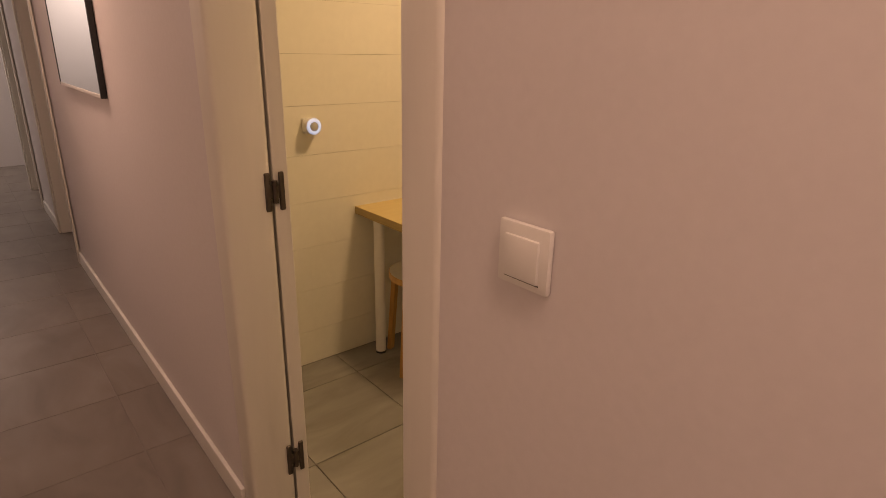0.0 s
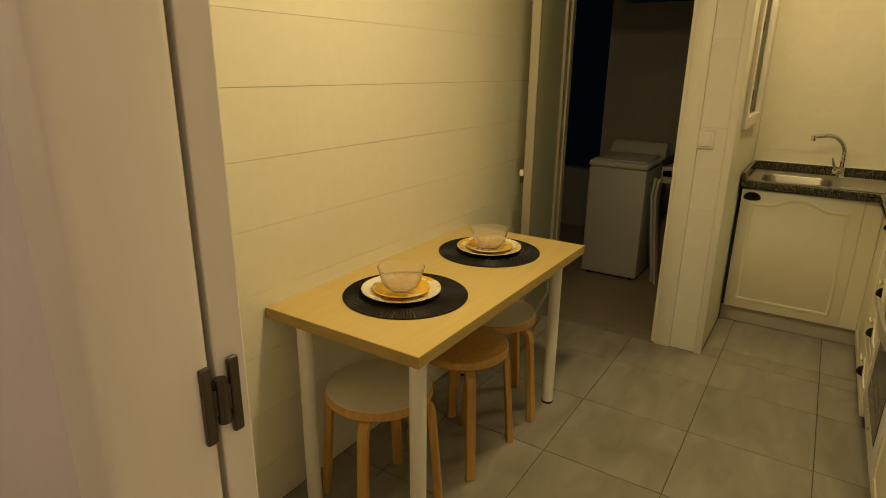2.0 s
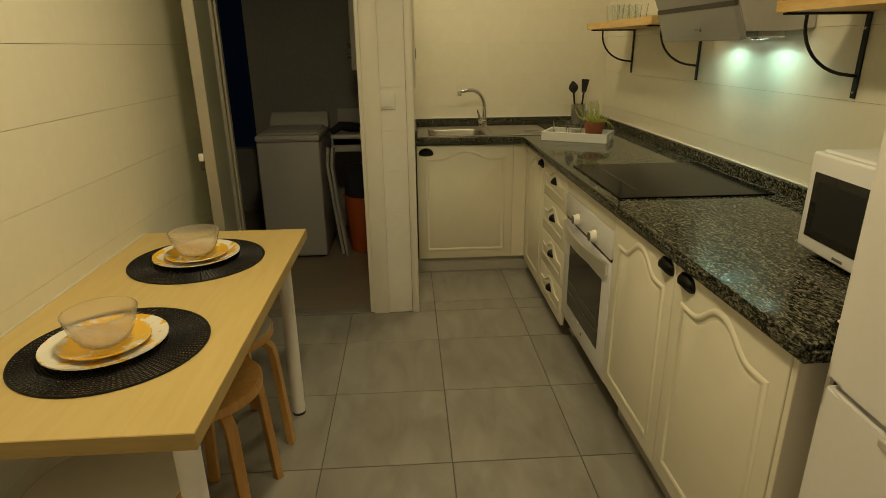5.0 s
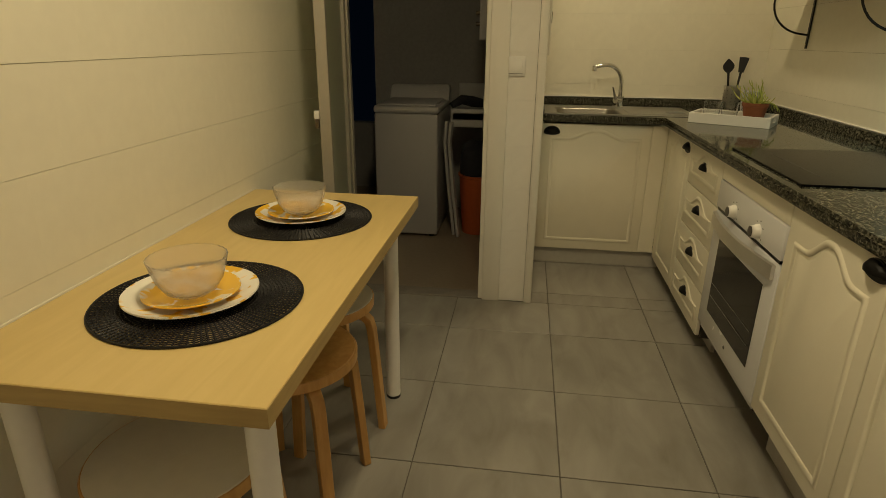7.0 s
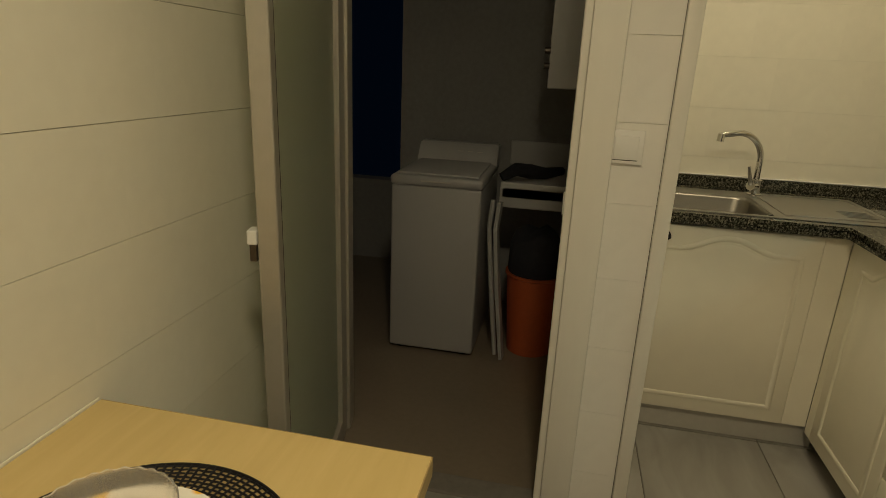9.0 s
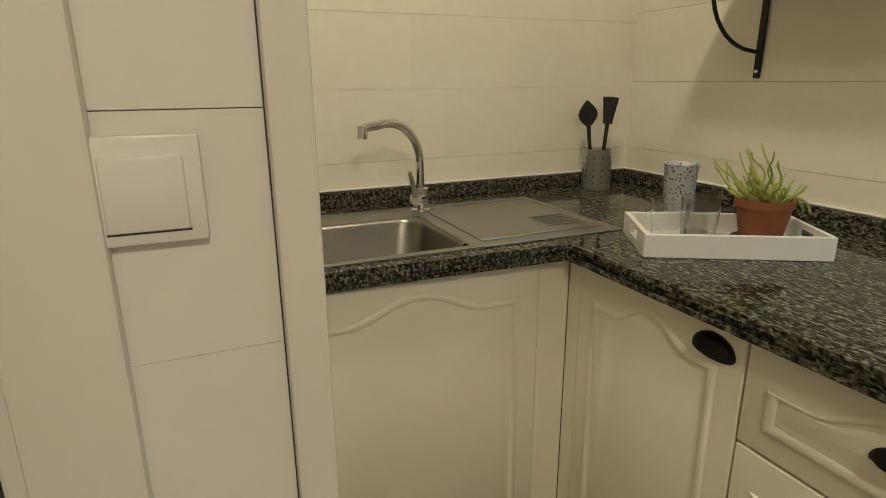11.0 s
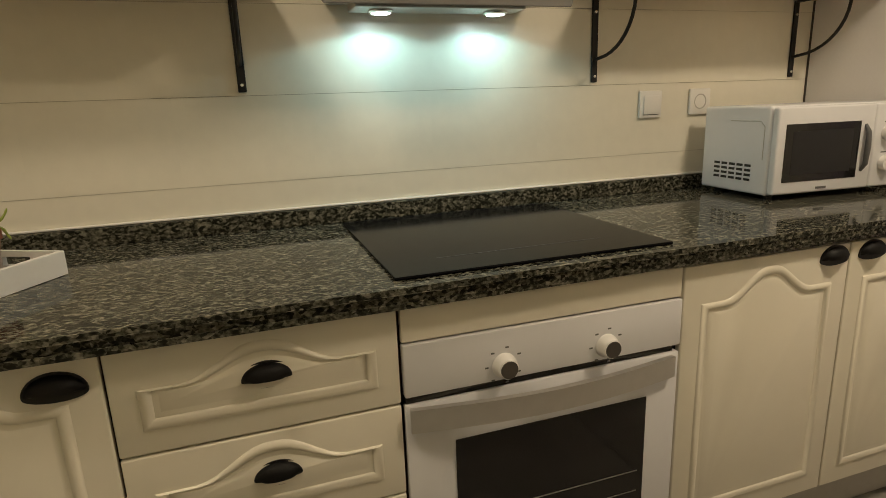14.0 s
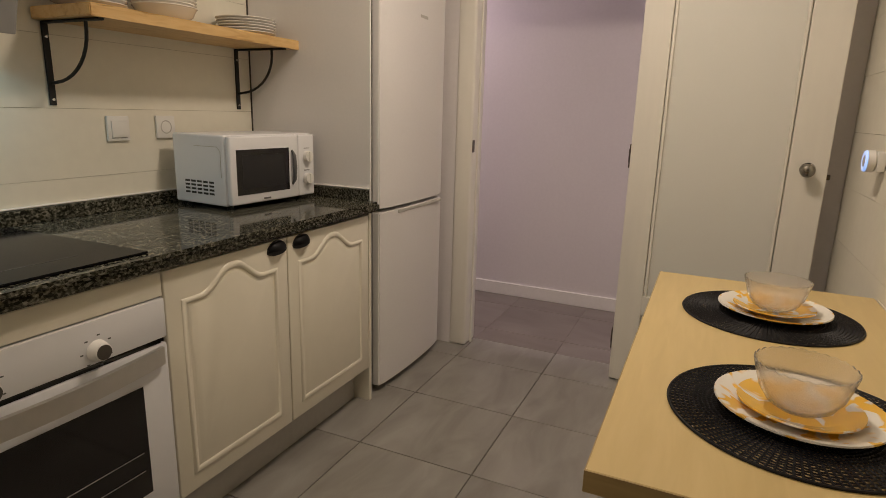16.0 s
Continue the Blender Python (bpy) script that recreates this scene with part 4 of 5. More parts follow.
# fridge freezer and its side panel
panel = thing("fridge_screen_board", (1.235, 0.02, 0), "tall white melamine panel beside the fridge", "panel")
part("board", box(1.237, 1.246, Y_R + 0.002, 0.318, 0, 2.10, 0.0015), M["fridge"], panel)
# Solid dark strip standing for the shade where board meets wall.
part("dark_gap", box(1.2462, 1.2502, Y_R + 0.001, Y_R + 0.006, 0.905, 2.10), M["gap"], panel, "dark strip put in as shade along the wall")
fr = thing("fridge_freezer", (0.93, 0.03, 0), "tall white two-door fridge freezer standing by the door", "fridge")
F0, F1 = 0.622, 1.216
part("body", box(F0, F1, Y_R + 0.03, 0.285, 0.03, 1.86, 0.004), M["fridge"], fr)


def bowed(x0, x1, z0, z1):
    """Fridge door skin, bowed slightly outwards, with soft edges."""
    n = 14
    out = [(x0 + (x1 - x0) * i / n, 0.342 + 0.014 * (1 - (2 * i / n - 1) ** 2)) for i in range(n + 1)]
    return prism([(x1, 0.292), (x0, 0.292)] + out, "z", z0, z1, bevel=0.004)


part("fridge_door", bowed(F0, F1, 0.816, 1.86), M["fridge"], fr, "white upper fridge door", smooth=35)
fd = part("freezer_door", bowed(F0, F1, 0.03, 0.800), M["fridge"], fr, "white lower freezer door", smooth=35)
part("grip_recess", box(F0 + 0.03, F1 - 0.14, 0.338, 0.3585, 0.782, 0.797, 0.003), M["plinth"], fd, "grey finger grip under the upper door")
part("door_seal", box(F0 + 0.01, F1 - 0.01, 0.284, 0.293, 0.04, 1.85), M["darkplastic"], fr, "dark rubber door seal")
part("badge", box(0.83, 0.90, 0.3540, 0.3562, 1.60, 1.612), M["plinth"], fr)
# Dark filling strip drawn as the shade between fridge and board.
part("side_gap", box(1.2165, 1.2365, 0.290, 0.310, 0.03, 1.86), M["gap"], fr, "dark strip put in as shade beside the fridge")
for x in (F0 + 0.05, F1 - 0.05):
    part("foot", tube([(x, 0.25, 0), (x, 0.25, 0.032)], 0.018, 14), M["darkplastic"], fr)

# ---- things: sink corner ----
sink = thing("kitchen_sink", (4.02, 0.6, 0.854), "stainless steel inset sink with a ribbed drainer", "sink")
sp_b = box(3.828, 4.275, 0.192, 0.560, 0.8545, 0.8575, 0.001)
for a in ((3.828, 3.850, 0.560, 0.990), (4.156, 4.275, 0.560, 0.990), (3.850, 4.156, 0.560, 0.584), (3.850, 4.156, 0.928, 0.990)):
    box(a[0], a[1], a[2], a[3], 0.8545, 0.8575, bm=sp_b)
part("rim_plate", sp_b, M["steel"], sink)


def bowl_mesh():
    """A rectangular pressed bowl with round corners."""
    b = bmesh.new()

    def loop(x0, x1, y0, y1, r, z):
        pts = []
        for cx, cy, a in ((x1 - r, y1 - r, 0), (x0 + r, y1 - r, 90), (x0 + r, y0 + r, 180), (x1 - r, y0 + r, 270)):
            pts += arc((cx, cy), r, a, a + 90, 6)
        return [b.verts.new((u, v, z)) for u, v in pts]

    ls = [loop(3.846, 4.160, 0.580, 0.932, 0.050, 0.8578), loop(3.852, 4.154, 0.586, 0.926, 0.050, 0.856), loop(3.858, 4.148, 0.592, 0.920, 0.055, 0.846), loop(3.872, 4.134, 0.606, 0.906, 0.06, 0.72), loop(3.90, 4.106, 0.634, 0.878, 0.06, 0.705), loop(3.99, 4.016, 0.74, 0.77, 0.01, 0.700)]
    for p, q in zip(ls, ls[1:]):
        n = len(p)
        for i in range(n):
            b.faces.new((p[i], p[(i + 1) % n], q[(i + 1) % n], q[i]))
    b.faces.new(ls[-1])
    return b


part("bowl", bowl_mesh(), M["bowlsteel"], sink, "pressed steel bowl", smooth=60)
part("drain", lathe([(0, 0.004), (0.02, 0.004), (0.036, 0.002), (0.038, 0)], (4.003, 0.755, 0.7005), 24), M["chrome"], sink, smooth=40)
for i in range(5):
    part("drainer_rib", tube([(3.93 + 0.022 * i, 0.235, 0.8578), (3.93 + 0.022 * i, 0.25, 0.8588), (3.93 + 0.022 * i, 0.32, 0.8588), (3.93 + 0.022 * i, 0.335, 0.8578)], 0.0018, 8), M["steel"], sink, smooth=60)
rimpts = [(3.875, 0.215), (4.235, 0.215), (4.235, 0.545), (3.875, 0.545), (3.875, 0.215)]
part("drainer_bead", tube([(a, b, 0.8578) for a, b in rimpts], 0.003, 6), M["steel"], sink)

tap = thing("mixer_tap", (4.22, 0.553, 0.857), "chrome single lever mixer tap with a swan neck", "tap")
tx, ty = 4.222, 0.553
part("base", lathe([(0, 0), (0.027, 0), (0.027, 0.006), (0.022, 0.010), (0.021, 0.055), (0.023, 0.062), (0.0, 0.062)], (tx, ty, 0.857), 28), M["chrome"], tap, smooth=40)
neck = [(tx, ty, 0.915), (tx, ty, 0.99)]
for i in range(13):
    a = radians(0 + 105 * i / 12)
    neck.append((tx - 0.05 * (1 - math.cos(a)) * 0.5, ty + 0.095 * (1 - math.cos(a)), 0.99 + 0.105 * math.sin(a)))
neck.append((tx - 0.030, ty + 0.150, 1.087))
neck.append((tx - 0.033, ty + 0.168, 1.081))
part("spout", tube(neck, 0.0115, 14), M["chrome"], tap, smooth=60)
part("aerator", tube([(tx - 0.033, ty + 0.162, 1.090), (tx - 0.033, ty + 0.164, 1.060)], 0.0135, 16), M["chrome"], tap, smooth=50)
part("lever_body", tube([(tx - 0.005, ty, 0.893), (tx - 0.045, ty + 0.03, 0.900)], 0.017, 16), M["chrome"], tap, smooth=50)
part("lever", tube([(tx - 0.040, ty + 0.028, 0.905), (tx - 0.055, ty + 0.04, 0.935), (tx - 0.062, ty + 0.052, 0.975)], [0.009, 0.007, 0.005], 10), M["chrome"], tap, smooth=60)

# utensil pot with spoon and spatula
ux, uy = 4.300, -0.09
pot = thing("utensil_holder", (ux, uy, 0.854), "perforated stainless steel utensil pot", "utensil holder")
part("cup", lathe([(0, 0), (0.043, 0), (0.046, 0.003), (0.046, 0.128), (0.048, 0.131), (0.045, 0.131), (0.0435, 0.006), (0, 0.006)], (ux, uy, 0.8545), 36), M["potsteel"], pot, smooth=50)
for r in range(5):
    for c in range(11):
        a = 2 * math.pi * c / 11
        part("hole", box(-0.0006, 0.0006, -0.0024, 0.0024, -0.0020, 0.0020), M["darkplastic"], pot).matrix_basis = Matrix.Translation(Vector((ux + 0.0463 * math.cos(a), uy + 0.0463 * math.sin(a), 0.880 + 0.020 * r)) - ORIGIN[pot]) @ pose(0, 0, 0, 0, 0, math.degrees(a)) @ Matrix.Translation(ORIGIN[pot])


def utensil(name, foot, head, label, shape):
    t = thing(name, foot, label, "utensil")
    f, h = Vector(foot), Vector(head)
    part("stem", tube([f, f.lerp(h, 0.5), f.lerp(h, 0.72)], [0.006, 0.006, 0.007], 10), M["darkplastic"], t, smooth=60)
    d = (h - f).normalized()
    side = Vector((0.25, 0.97, 0)).normalized()
    side = (side - d * side.dot(d)).normalized()
    out = side.cross(d)
    b = bmesh.new()
    n = 12
    lo, hi = f.lerp(h, 0.70), h
    ringa, ringb = [], []
    for i in range(2 * n):
        a = 2 * math.pi * i / (2 * n)
        s, w = 0.5 - 0.5 * math.cos(a), math.sin(a)
        if shape == "spoon":
            k = w * 0.031 * (0.35 + 0.65 * math.sin(math.pi * min(1, s * 0.9 + 0.1)))
        else:
            k = (1 if w >= 0 else -1) * min(1, abs(w) * 4) * (0.014 + 0.012 * s)
        p = lo.lerp(hi, s) + side * k
        ringa.append(b.verts.new(p + out * 0.003)), ringb.append(b.verts.new(p - out * 0.003))
    m = len(ringa)
    b.faces.new(ringa), b.faces.new(ringb[::-1])
    for i in range(m):
        b.faces.new((ringa[i], ringa[(i + 1) % m], ringb[(i + 1) % m], ringb[i]))
    part("head", b, M["darkplastic"], t)
    return t


utensil("serving_spoon", (ux + 0.005, uy + 0.01, 0.862), (ux + 0.01, uy + 0.045, 1.135), "black plastic serving spoon in the steel pot", "spoon")
utensil("spatula", (ux, uy - 0.012, 0.862), (ux - 0.005, uy - 0.035, 1.145), "black plastic spatula in the steel pot", "spatula")

# tray, plant, glasses, flecked canister
TC, TANG = (3.634, 0.305, 0.8545), -119.5
tray = thing("serving_tray", TC, "white lacquered wooden tray with cut-out handles", "tray")
TLX, TLY, TH_ = 0.36, 0.21, 0.048


def trl(bm):
    bmesh.ops.transform(bm, matrix=pose(*TC, 0, 0, TANG), verts=bm.verts)
    return bm


part("bottom", trl(box(0.008, TLX - 0.008, 0.008, TLY - 0.008, 0.0, 0.006)), M["trayw"], tray)
part("side", trl(box(0, TLX, 0, 0.010, 0, TH_, 0.0015)), M["trayw"], tray)
part("side", trl(box(0, TLX, TLY - 0.010, TLY, 0, TH_, 0.0015)), M["trayw"], tray)
for u in (0.0, TLX - 0.010):
    e = box(u, u + 0.010, 0.0101, TLY - 0.0101, 0, 0.018)
    box(u, u + 0.010, 0.0101, TLY - 0.0101, 0.036, TH_, bm=e)
    box(u, u + 0.010, 0.0101, 0.072, 0.018, 0.036, bm=e)
    box(u, u + 0.010, TLY - 0.072, TLY - 0.0101, 0.018, 0.036, bm=e)
    part("end", trl(e), M["trayw"], tray, "end with a slot handle")


def on_tray(u, v):
    p = pose(*TC, 0, 0, TANG) @ Vector((u, v, 0.0065))
    return p.x, p.y, p.z


gx, gy, gz = on_tray(0.075, 0.115)
tumbler(gx, gy, gz, 0.034, 0.042, 0.088, M["tumbler"], "patterned clear tumbler on the tray", "tumblers on the tray")
gx, gy, gz = on_tray(0.150, 0.150)
tumbler(gx, gy, gz, 0.034, 0.042, 0.088, M["tumbler"], "patterned clear tumbler on the tray", "tumblers on the tray")
cup = thing("flecked_cup", (3.915, -0.06, 0.854), "white paper cup with small black flecks", "cup")
part("cup_wall", lathe([(0, 0), (0.035, 0), (0.036, 0.002), (0.0425, 0.128), (0.0440, 0.130), (0.0440, 0.132), (0.0425, 0.132), (0.0410, 0.128), (0.0345, 0.006), (0, 0.006)], (3.915, -0.06, 0.8545), 40), M["dots"], cup, smooth=50)

px, py, pz = on_tray(0.265, 0.115)
plant = thing("potted_plant", (px, py, pz), "trailing green succulent in a terracotta pot", "plant")
part("pot", lathe([(0, 0), (0.040, 0), (0.054, 0.074), (0.058, 0.075), (0.058, 0.092), (0.053, 0.092), (0.050, 0.078), (0, 0.078)], (px, py, pz + 0.004), 32), M["terracotta"], plant, "small terracotta pot", smooth=40)
part("saucer", lathe([(0, 0), (0.048, 0), (0.058, 0.010), (0.055, 0.010), (0.046, 0.003), (0, 0.003)], (px, py, pz + 0.0003), 28), M["darkplastic"], plant, smooth=40)
part("soil", lathe([(0, 0.004), (0.03, 0.002), (0.0495, 0)], (px, py, pz + 0.083), 20), M["soil"], plant)
rnd = random.Random(11)
LIE = Vector((0.55, 0.40, 0))


def succulent_stem(p, d, length, radius, droop, material, name):
    """A fleshy jointed stem that swells between its nodes and ends blunt."""
    pts, rad, n = [p.copy()], [radius * 0.8], 12
    swing = Vector((rnd.uniform(-1, 1), rnd.uniform(-1, 1), 0)) * 0.30
    for k in range(n):
        d = (d + swing * math.sin(k * 0.7) + Vector((rnd.uniform(-0.22, 0.22), rnd.uniform(-0.22, 0.22), droop + rnd.uniform(-0.10, 0.10)))).normalized()
        p = p + d * length / n
        p.z = max(p.z, 0.866)
        pts.append(p.copy())
        rad.append(radius * (1 - 0.035 * k) * (1.12 if k % 3 == 1 else 0.9))
    rad[-1] = radius * 0.25
    return part(name, tube(pts, rad, 7), material, plant, smooth=60)


for i in range(44):
    a = rnd.uniform(0, 2 * math.pi)
    lean = rnd.uniform(0.3, 1.0)
    long = i < 13
    p = Vector((px + 0.036 * math.cos(a) * lean, py + 0.036 * math.sin(a) * lean, pz + 0.084))
    d = Vector((math.cos(a) * lean, math.sin(a) * lean, 0.30 if long else 0.55)) + LIE * (1.0 if long else 0.25)
    succulent_stem(p, d.normalized(), rnd.uniform(0.095, 0.145) if long else rnd.uniform(0.04, 0.085), rnd.uniform(0.0026, 0.0038), 0.10 if long else 0.05, M["leafpale"] if i % 3 else M["leaf"], "stem")
for i in range(9):
    a = radians(-80 + rnd.uniform(-45, 45))
    p = Vector((px + 0.045 * math.cos(a), py + 0.045 * math.sin(a), pz + 0.095))
    d = Vector((math.cos(a), math.sin(a), 0.35)).normalized()
    succulent_stem(p, d, rnd.uniform(0.05, 0.115), 0.0038, -0.14, M["leafred"] if i % 2 else M["leaf"], "trailing_stem")

# ---- things: table ----
tb = thing("dining_table", (1.88, 1.735, 0), "pale birch laminate table with white round legs", "table")
part("tabletop", box(1.270, 2.490, 1.443, 2.024, 0.687, 0.7225, 0.0015), M["tabletop"], tb)
for a in ((1.2685, 1.2705, 1.443, 2.024), (2.4895, 2.4915, 1.443, 2.024)):
    part("edge_band", box(a[0] - 0.0006, a[1] + 0.0006, a[2], a[3], 0.6875, 0.7215), M["tableedge"], tb)
part("edge_band", box(1.268, 2.492, 1.4412, 1.4432, 0.6875, 0.7215), M["tableedge"], tb)
for lx, ly in ((1.330, 1.488), (1.330, 1.924), (2.375, 1.514), (2.375, 1.950)):
    lg = part("leg", tube([(lx, ly, 0.008), (lx, ly, 0.684)], 0.0245, 24), M["white"], tb, "round white metal leg", smooth=50)
    part("foot_cap", tube([(lx, ly, 0.0), (lx, ly, 0.010)], 0.0255, 20), M["darkplastic"], lg)
    part("mount_plate", box(lx - 0.04, lx + 0.04, ly - 0.04, ly + 0.04, 0.682, 0.687), M["white"], lg)
part("wall_bead", box(1.30, 2.49, 2.0245, 2.0285, 0.7185, 0.727, 0.002), M["tile"], tb, "white sealant along the wall")


def placemat():
    """Round open-woven mat: rings of twisted cord with gaps, on radiating strands."""
    t = thing("placemat", (0, 0, 0), "round black woven vinyl placemat on the table", "placemat", "placemats")
    b = bmesh.new()
    for k in range(20):
        r = 0.055 + 0.00765 * k
        n = max(24, int(r * 2 * math.pi / 0.0085))
        n -= n % 2
        rings = []
        for i in range(n):
            a = 2 * math.pi * i / n
            dz = 0.0012 if (i + k) % 2 else 0.0
            rings.append([b.verts.new(((r + o) * math.cos(a), (r + o) * math.sin(a), h + dz)) for o, h in ((-0.0020, 0.0014), (0, 0.0034), (0.0020, 0.0014), (0, 0.0004))])
        for i in range(n):
            p, q = rings[i], rings[(i + 1) % n]
            for s in range(4):
                b.faces.new((p[s], p[(s + 1) % 4], q[(s + 1) % 4], q[s]))
    tagged(part("weave", b, M["matblack"], t, "concentric black cords", smooth=40), kind="stuff")
    b = bmesh.new()
    for i in range(104):
        a = 2 * math.pi * i / 104
        tube([(0.04 * math.cos(a), 0.04 * math.sin(a), 0.0018), (0.203 * math.cos(a), 0.203 * math.sin(a), 0.0022)], 0.0021, 4, bm=b)
    tagged(part("underlayer", b, M["matblack"], t, "radiating black strands"), kind="stuff")
    part("centre", lathe([(0, 0.0024), (0.05, 0.0024), (0.056, 0.0008)], n=32), M["matblack"], t)
    rim = [(0.204 * math.cos(2 * math.pi * i / 96), 0.204 * math.sin(2 * math.pi * i / 96), 0.0024) for i in range(97)]
    part("rim", tube(rim, 0.0024, 6), M["matblack"], t)
    return t


def dinner_plate(r, h, label, name, material):
    t = thing(name, (0, 0, 0), label, "plate", name + "s on the table")
    part("dish", lathe([(0, 0.0), (r * 0.58, 0.0), (r * 0.60, 0.003), (r * 0.72, 0.006), (r, h), (r * 0.995, h + 0.003), (r * 0.72, 0.010), (r * 0.62, 0.006), (0, 0.005)], n=56), material, t, smooth=60)
    return t


def glass_bowl():
    t = thing("glass_bowl", (0, 0, 0), "textured clear glass bowl with a scalloped rim", "bowl", "glass bowls on the table")
    outer = [(0.0, 0.0), (0.035, 0.0), (0.050, 0.010), (0.064, 0.032), (0.072, 0.058), (0.077, 0.078)]
    inner = [(0.0745, 0.078), (0.0695, 0.058), (0.0615, 0.033), (0.048, 0.013), (0.034, 0.005), (0.0, 0.005)]

    def wave(i, a):
        return 0.0013 * math.sin(28 * a) if i in (5, 6) else 0.0

    part("bowl", lathe(outer + inner, n=168, wave=wave), M["frostbowl"], t, smooth=60)
    return t


pm, dp, sp2, gb = placemat(), dinner_plate(0.131, 0.020, "white dinner plate with yellow leaf pattern", "dinner_plate", M["plate"]), dinner_plate(0.095, 0.015, "yellow patterned side plate on the dinner plate", "side_plate", M["sideplate"]), glass_bowl()
for i, (cx, cy) in enumerate(((1.603, 1.732), (2.178, 1.735))):
    for ob, z in ((pm, 0.7227), (dp, 0.7268), (sp2, 0.7345), (gb, 0.7415)):
        off = 0.0 if ob is pm or i else 0.010
        m = pose(cx - off, cy + off, z, 0, 0, 40 + 95 * i)
        if i == 0:
            ob.matrix_basis = m
        else:
            copy_thing(ob, m)


def stool(label, material):
    """Four-legged bentwood stool."""
    t = thing("stool", (0, 0, 0), label, "stool", "stools under the table")
    s = part("seat", lathe([(0, 0), (0.168, 0), (0.174, 0.004), (0.175, 0.026), (0.172, 0.030), (0, 0.030)], (0, 0, 0.425), 48), M["birch"], t, smooth=40)
    part("seat_top", lathe([(0, 0.0015), (0.168, 0.0015), (0.170, 0.0)], (0, 0, 0.4555), 48), material, s)
    for k in range(4):
        a = radians(45 + 90 * k)
        c, sn = math.cos(a), math.sin(a)
        pts = []
        for r, z in ((0.085, 0.4130), (0.125, 0.4130), (0.150, 0.4075), (0.167, 0.392), (0.174, 0.365), (0.184, 0.25), (0.203, 0.0)):
            pts.append((r * c, r * sn, z))
        b = bmesh.new()
        side = Vector((-sn, c, 0))
        rings = []
        for i, p in enumerate(pts):
            p = Vector(p)
            d = (Vector(pts[min(i + 1, 6)]) - Vector(pts[max(i - 1, 0)])).normalized()
            up = side.cross(d)
            rings.append([b.verts.new(p + side * sx * 0.0165 + up * sy * 0.0115) for sx, sy in ((-1, -1), (1, -1), (1, 1), (-1, 1))])
        for p, q in zip(rings, rings[1:]):
            for j in range(4):
                b.faces.new((p[j], p[(j + 1) % 4], q[(j + 1) % 4], q[j]))
        b.faces.new(rings[0][::-1]), b.faces.new(rings[-1])
        bmesh.ops.bevel(b, geom=b.edges[:], offset=0.002, segments=1, affect="EDGES")
        part("leg", b, M["birch"], t, "bent birch leg", smooth=40)
    return t


st = stool("round white-topped bentwood birch stool", M["seat"])
st.matrix_basis = pose(1.462, 1.735, 0, 0, 0, 67)
st2 = stool("round honey birch bentwood stool", M["birch"])
st2.matrix_basis = pose(1.876, 1.672, 0, 0, 0, 87)
st3 = copy_thing(st, pose(2.210, 1.712, 0, 0, 0, 40))

# ring-shaped night light plugged into the wall
nl = thing("plug_in_night_light", (1.06, Y_L, 1.09), "white plug-in device with a glowing blue ring", "night light")
part("plug_body", box(1.030, 1.092, Y_L - 0.026, Y_L - 0.001, 1.068, 1.130, 0.006), M["plastic"], nl, smooth=40)


def facing(bm, o):
    bmesh.ops.transform(bm, matrix=pose(*o, 90, 0, 0), verts=bm.verts)
    return bm


NO = (1.061, Y_L - 0.026, 1.099)
part("housing", facing(lathe([(0, 0.026), (0.017, 0.026), (0.019, 0.024), (0.033, 0.022), (0.034, 0.004), (0.030, 0.0)], n=36), NO), M["plastic"], nl, smooth=40)
part("light_ring", facing(lathe([(0.0195, 0.0265), (0.024, 0.0285), (0.030, 0.0275), (0.0325, 0.0235)], n=36), NO), M["glowblue"], nl, "glowing pale blue ring", smooth=60)
part("centre_cap", facing(lathe([(0, 0.030), (0.010, 0.029), (0.0185, 0.0265)], n=28), NO), M["plinth"], nl, smooth=50)

# ---- things: hall ----
mir = thing("wall_mirror", (X_HALL, 3.15, 1.17), "frameless mirror with a thin dark edge on the hall wall", "mirror")
part("glass", box(X_HALL - 0.022, X_HALL - 0.017, 2.45, 3.42, 1.215, 1.95), M["mirror"], mir)
for a in ((2.435, 2.45, 1.20, 1.965), (3.42, 3.435, 1.20, 1.965)):
    part("frame_side", box(X_HALL - 0.024, X_HALL - 0.001, a[0], a[1], a[2], a[3], 0.002), M["darkplastic"], mir)
for a in ((1.20, 1.215), (1.95, 1.965)):
    part("frame_rail", box(X_HALL - 0.024, X_HALL - 0.001, 2.45, 3.42, a[0], a[1], 0.002), M["white"], mir)
part("backing", box(X_HALL - 0.016, X_HALL - 0.001, 2.45, 3.42, 1.215, 1.95), M["gap"], mir)

# ceiling lamps
for nm, at, r, lab in (("ceiling_lamp", (1.60, 1.15), 0.16, "round lit ceiling lamp in the kitchen"), ("ceiling_lamp", (3.55, 0.66), 0.12, "round lit ceiling lamp over the sink"), ("ceiling_lamp", (0.02, 2.7), 0.11, "round lit hall ceiling lamp"), ("ceiling_lamp", (0.12, -0.45), 0.11, "round lit hall ceiling lamp")):
    cl = thing(nm, (*at, CEIL), lab, "ceiling lamp")
    part("rim", lathe([(r - 0.012, 0.0), (r, 0.0), (r + 0.004, -0.03), (r - 0.004, -0.036), (r - 0.012, -0.03)], (*at, CEIL - 0.001), 40), M["white"], cl, smooth=40)
    part("diffuser", lathe([(0, -0.012), (r - 0.013, -0.012)], (*at, CEIL - 0.001), 40), M["glowwarm"], cl, "lit diffuser")

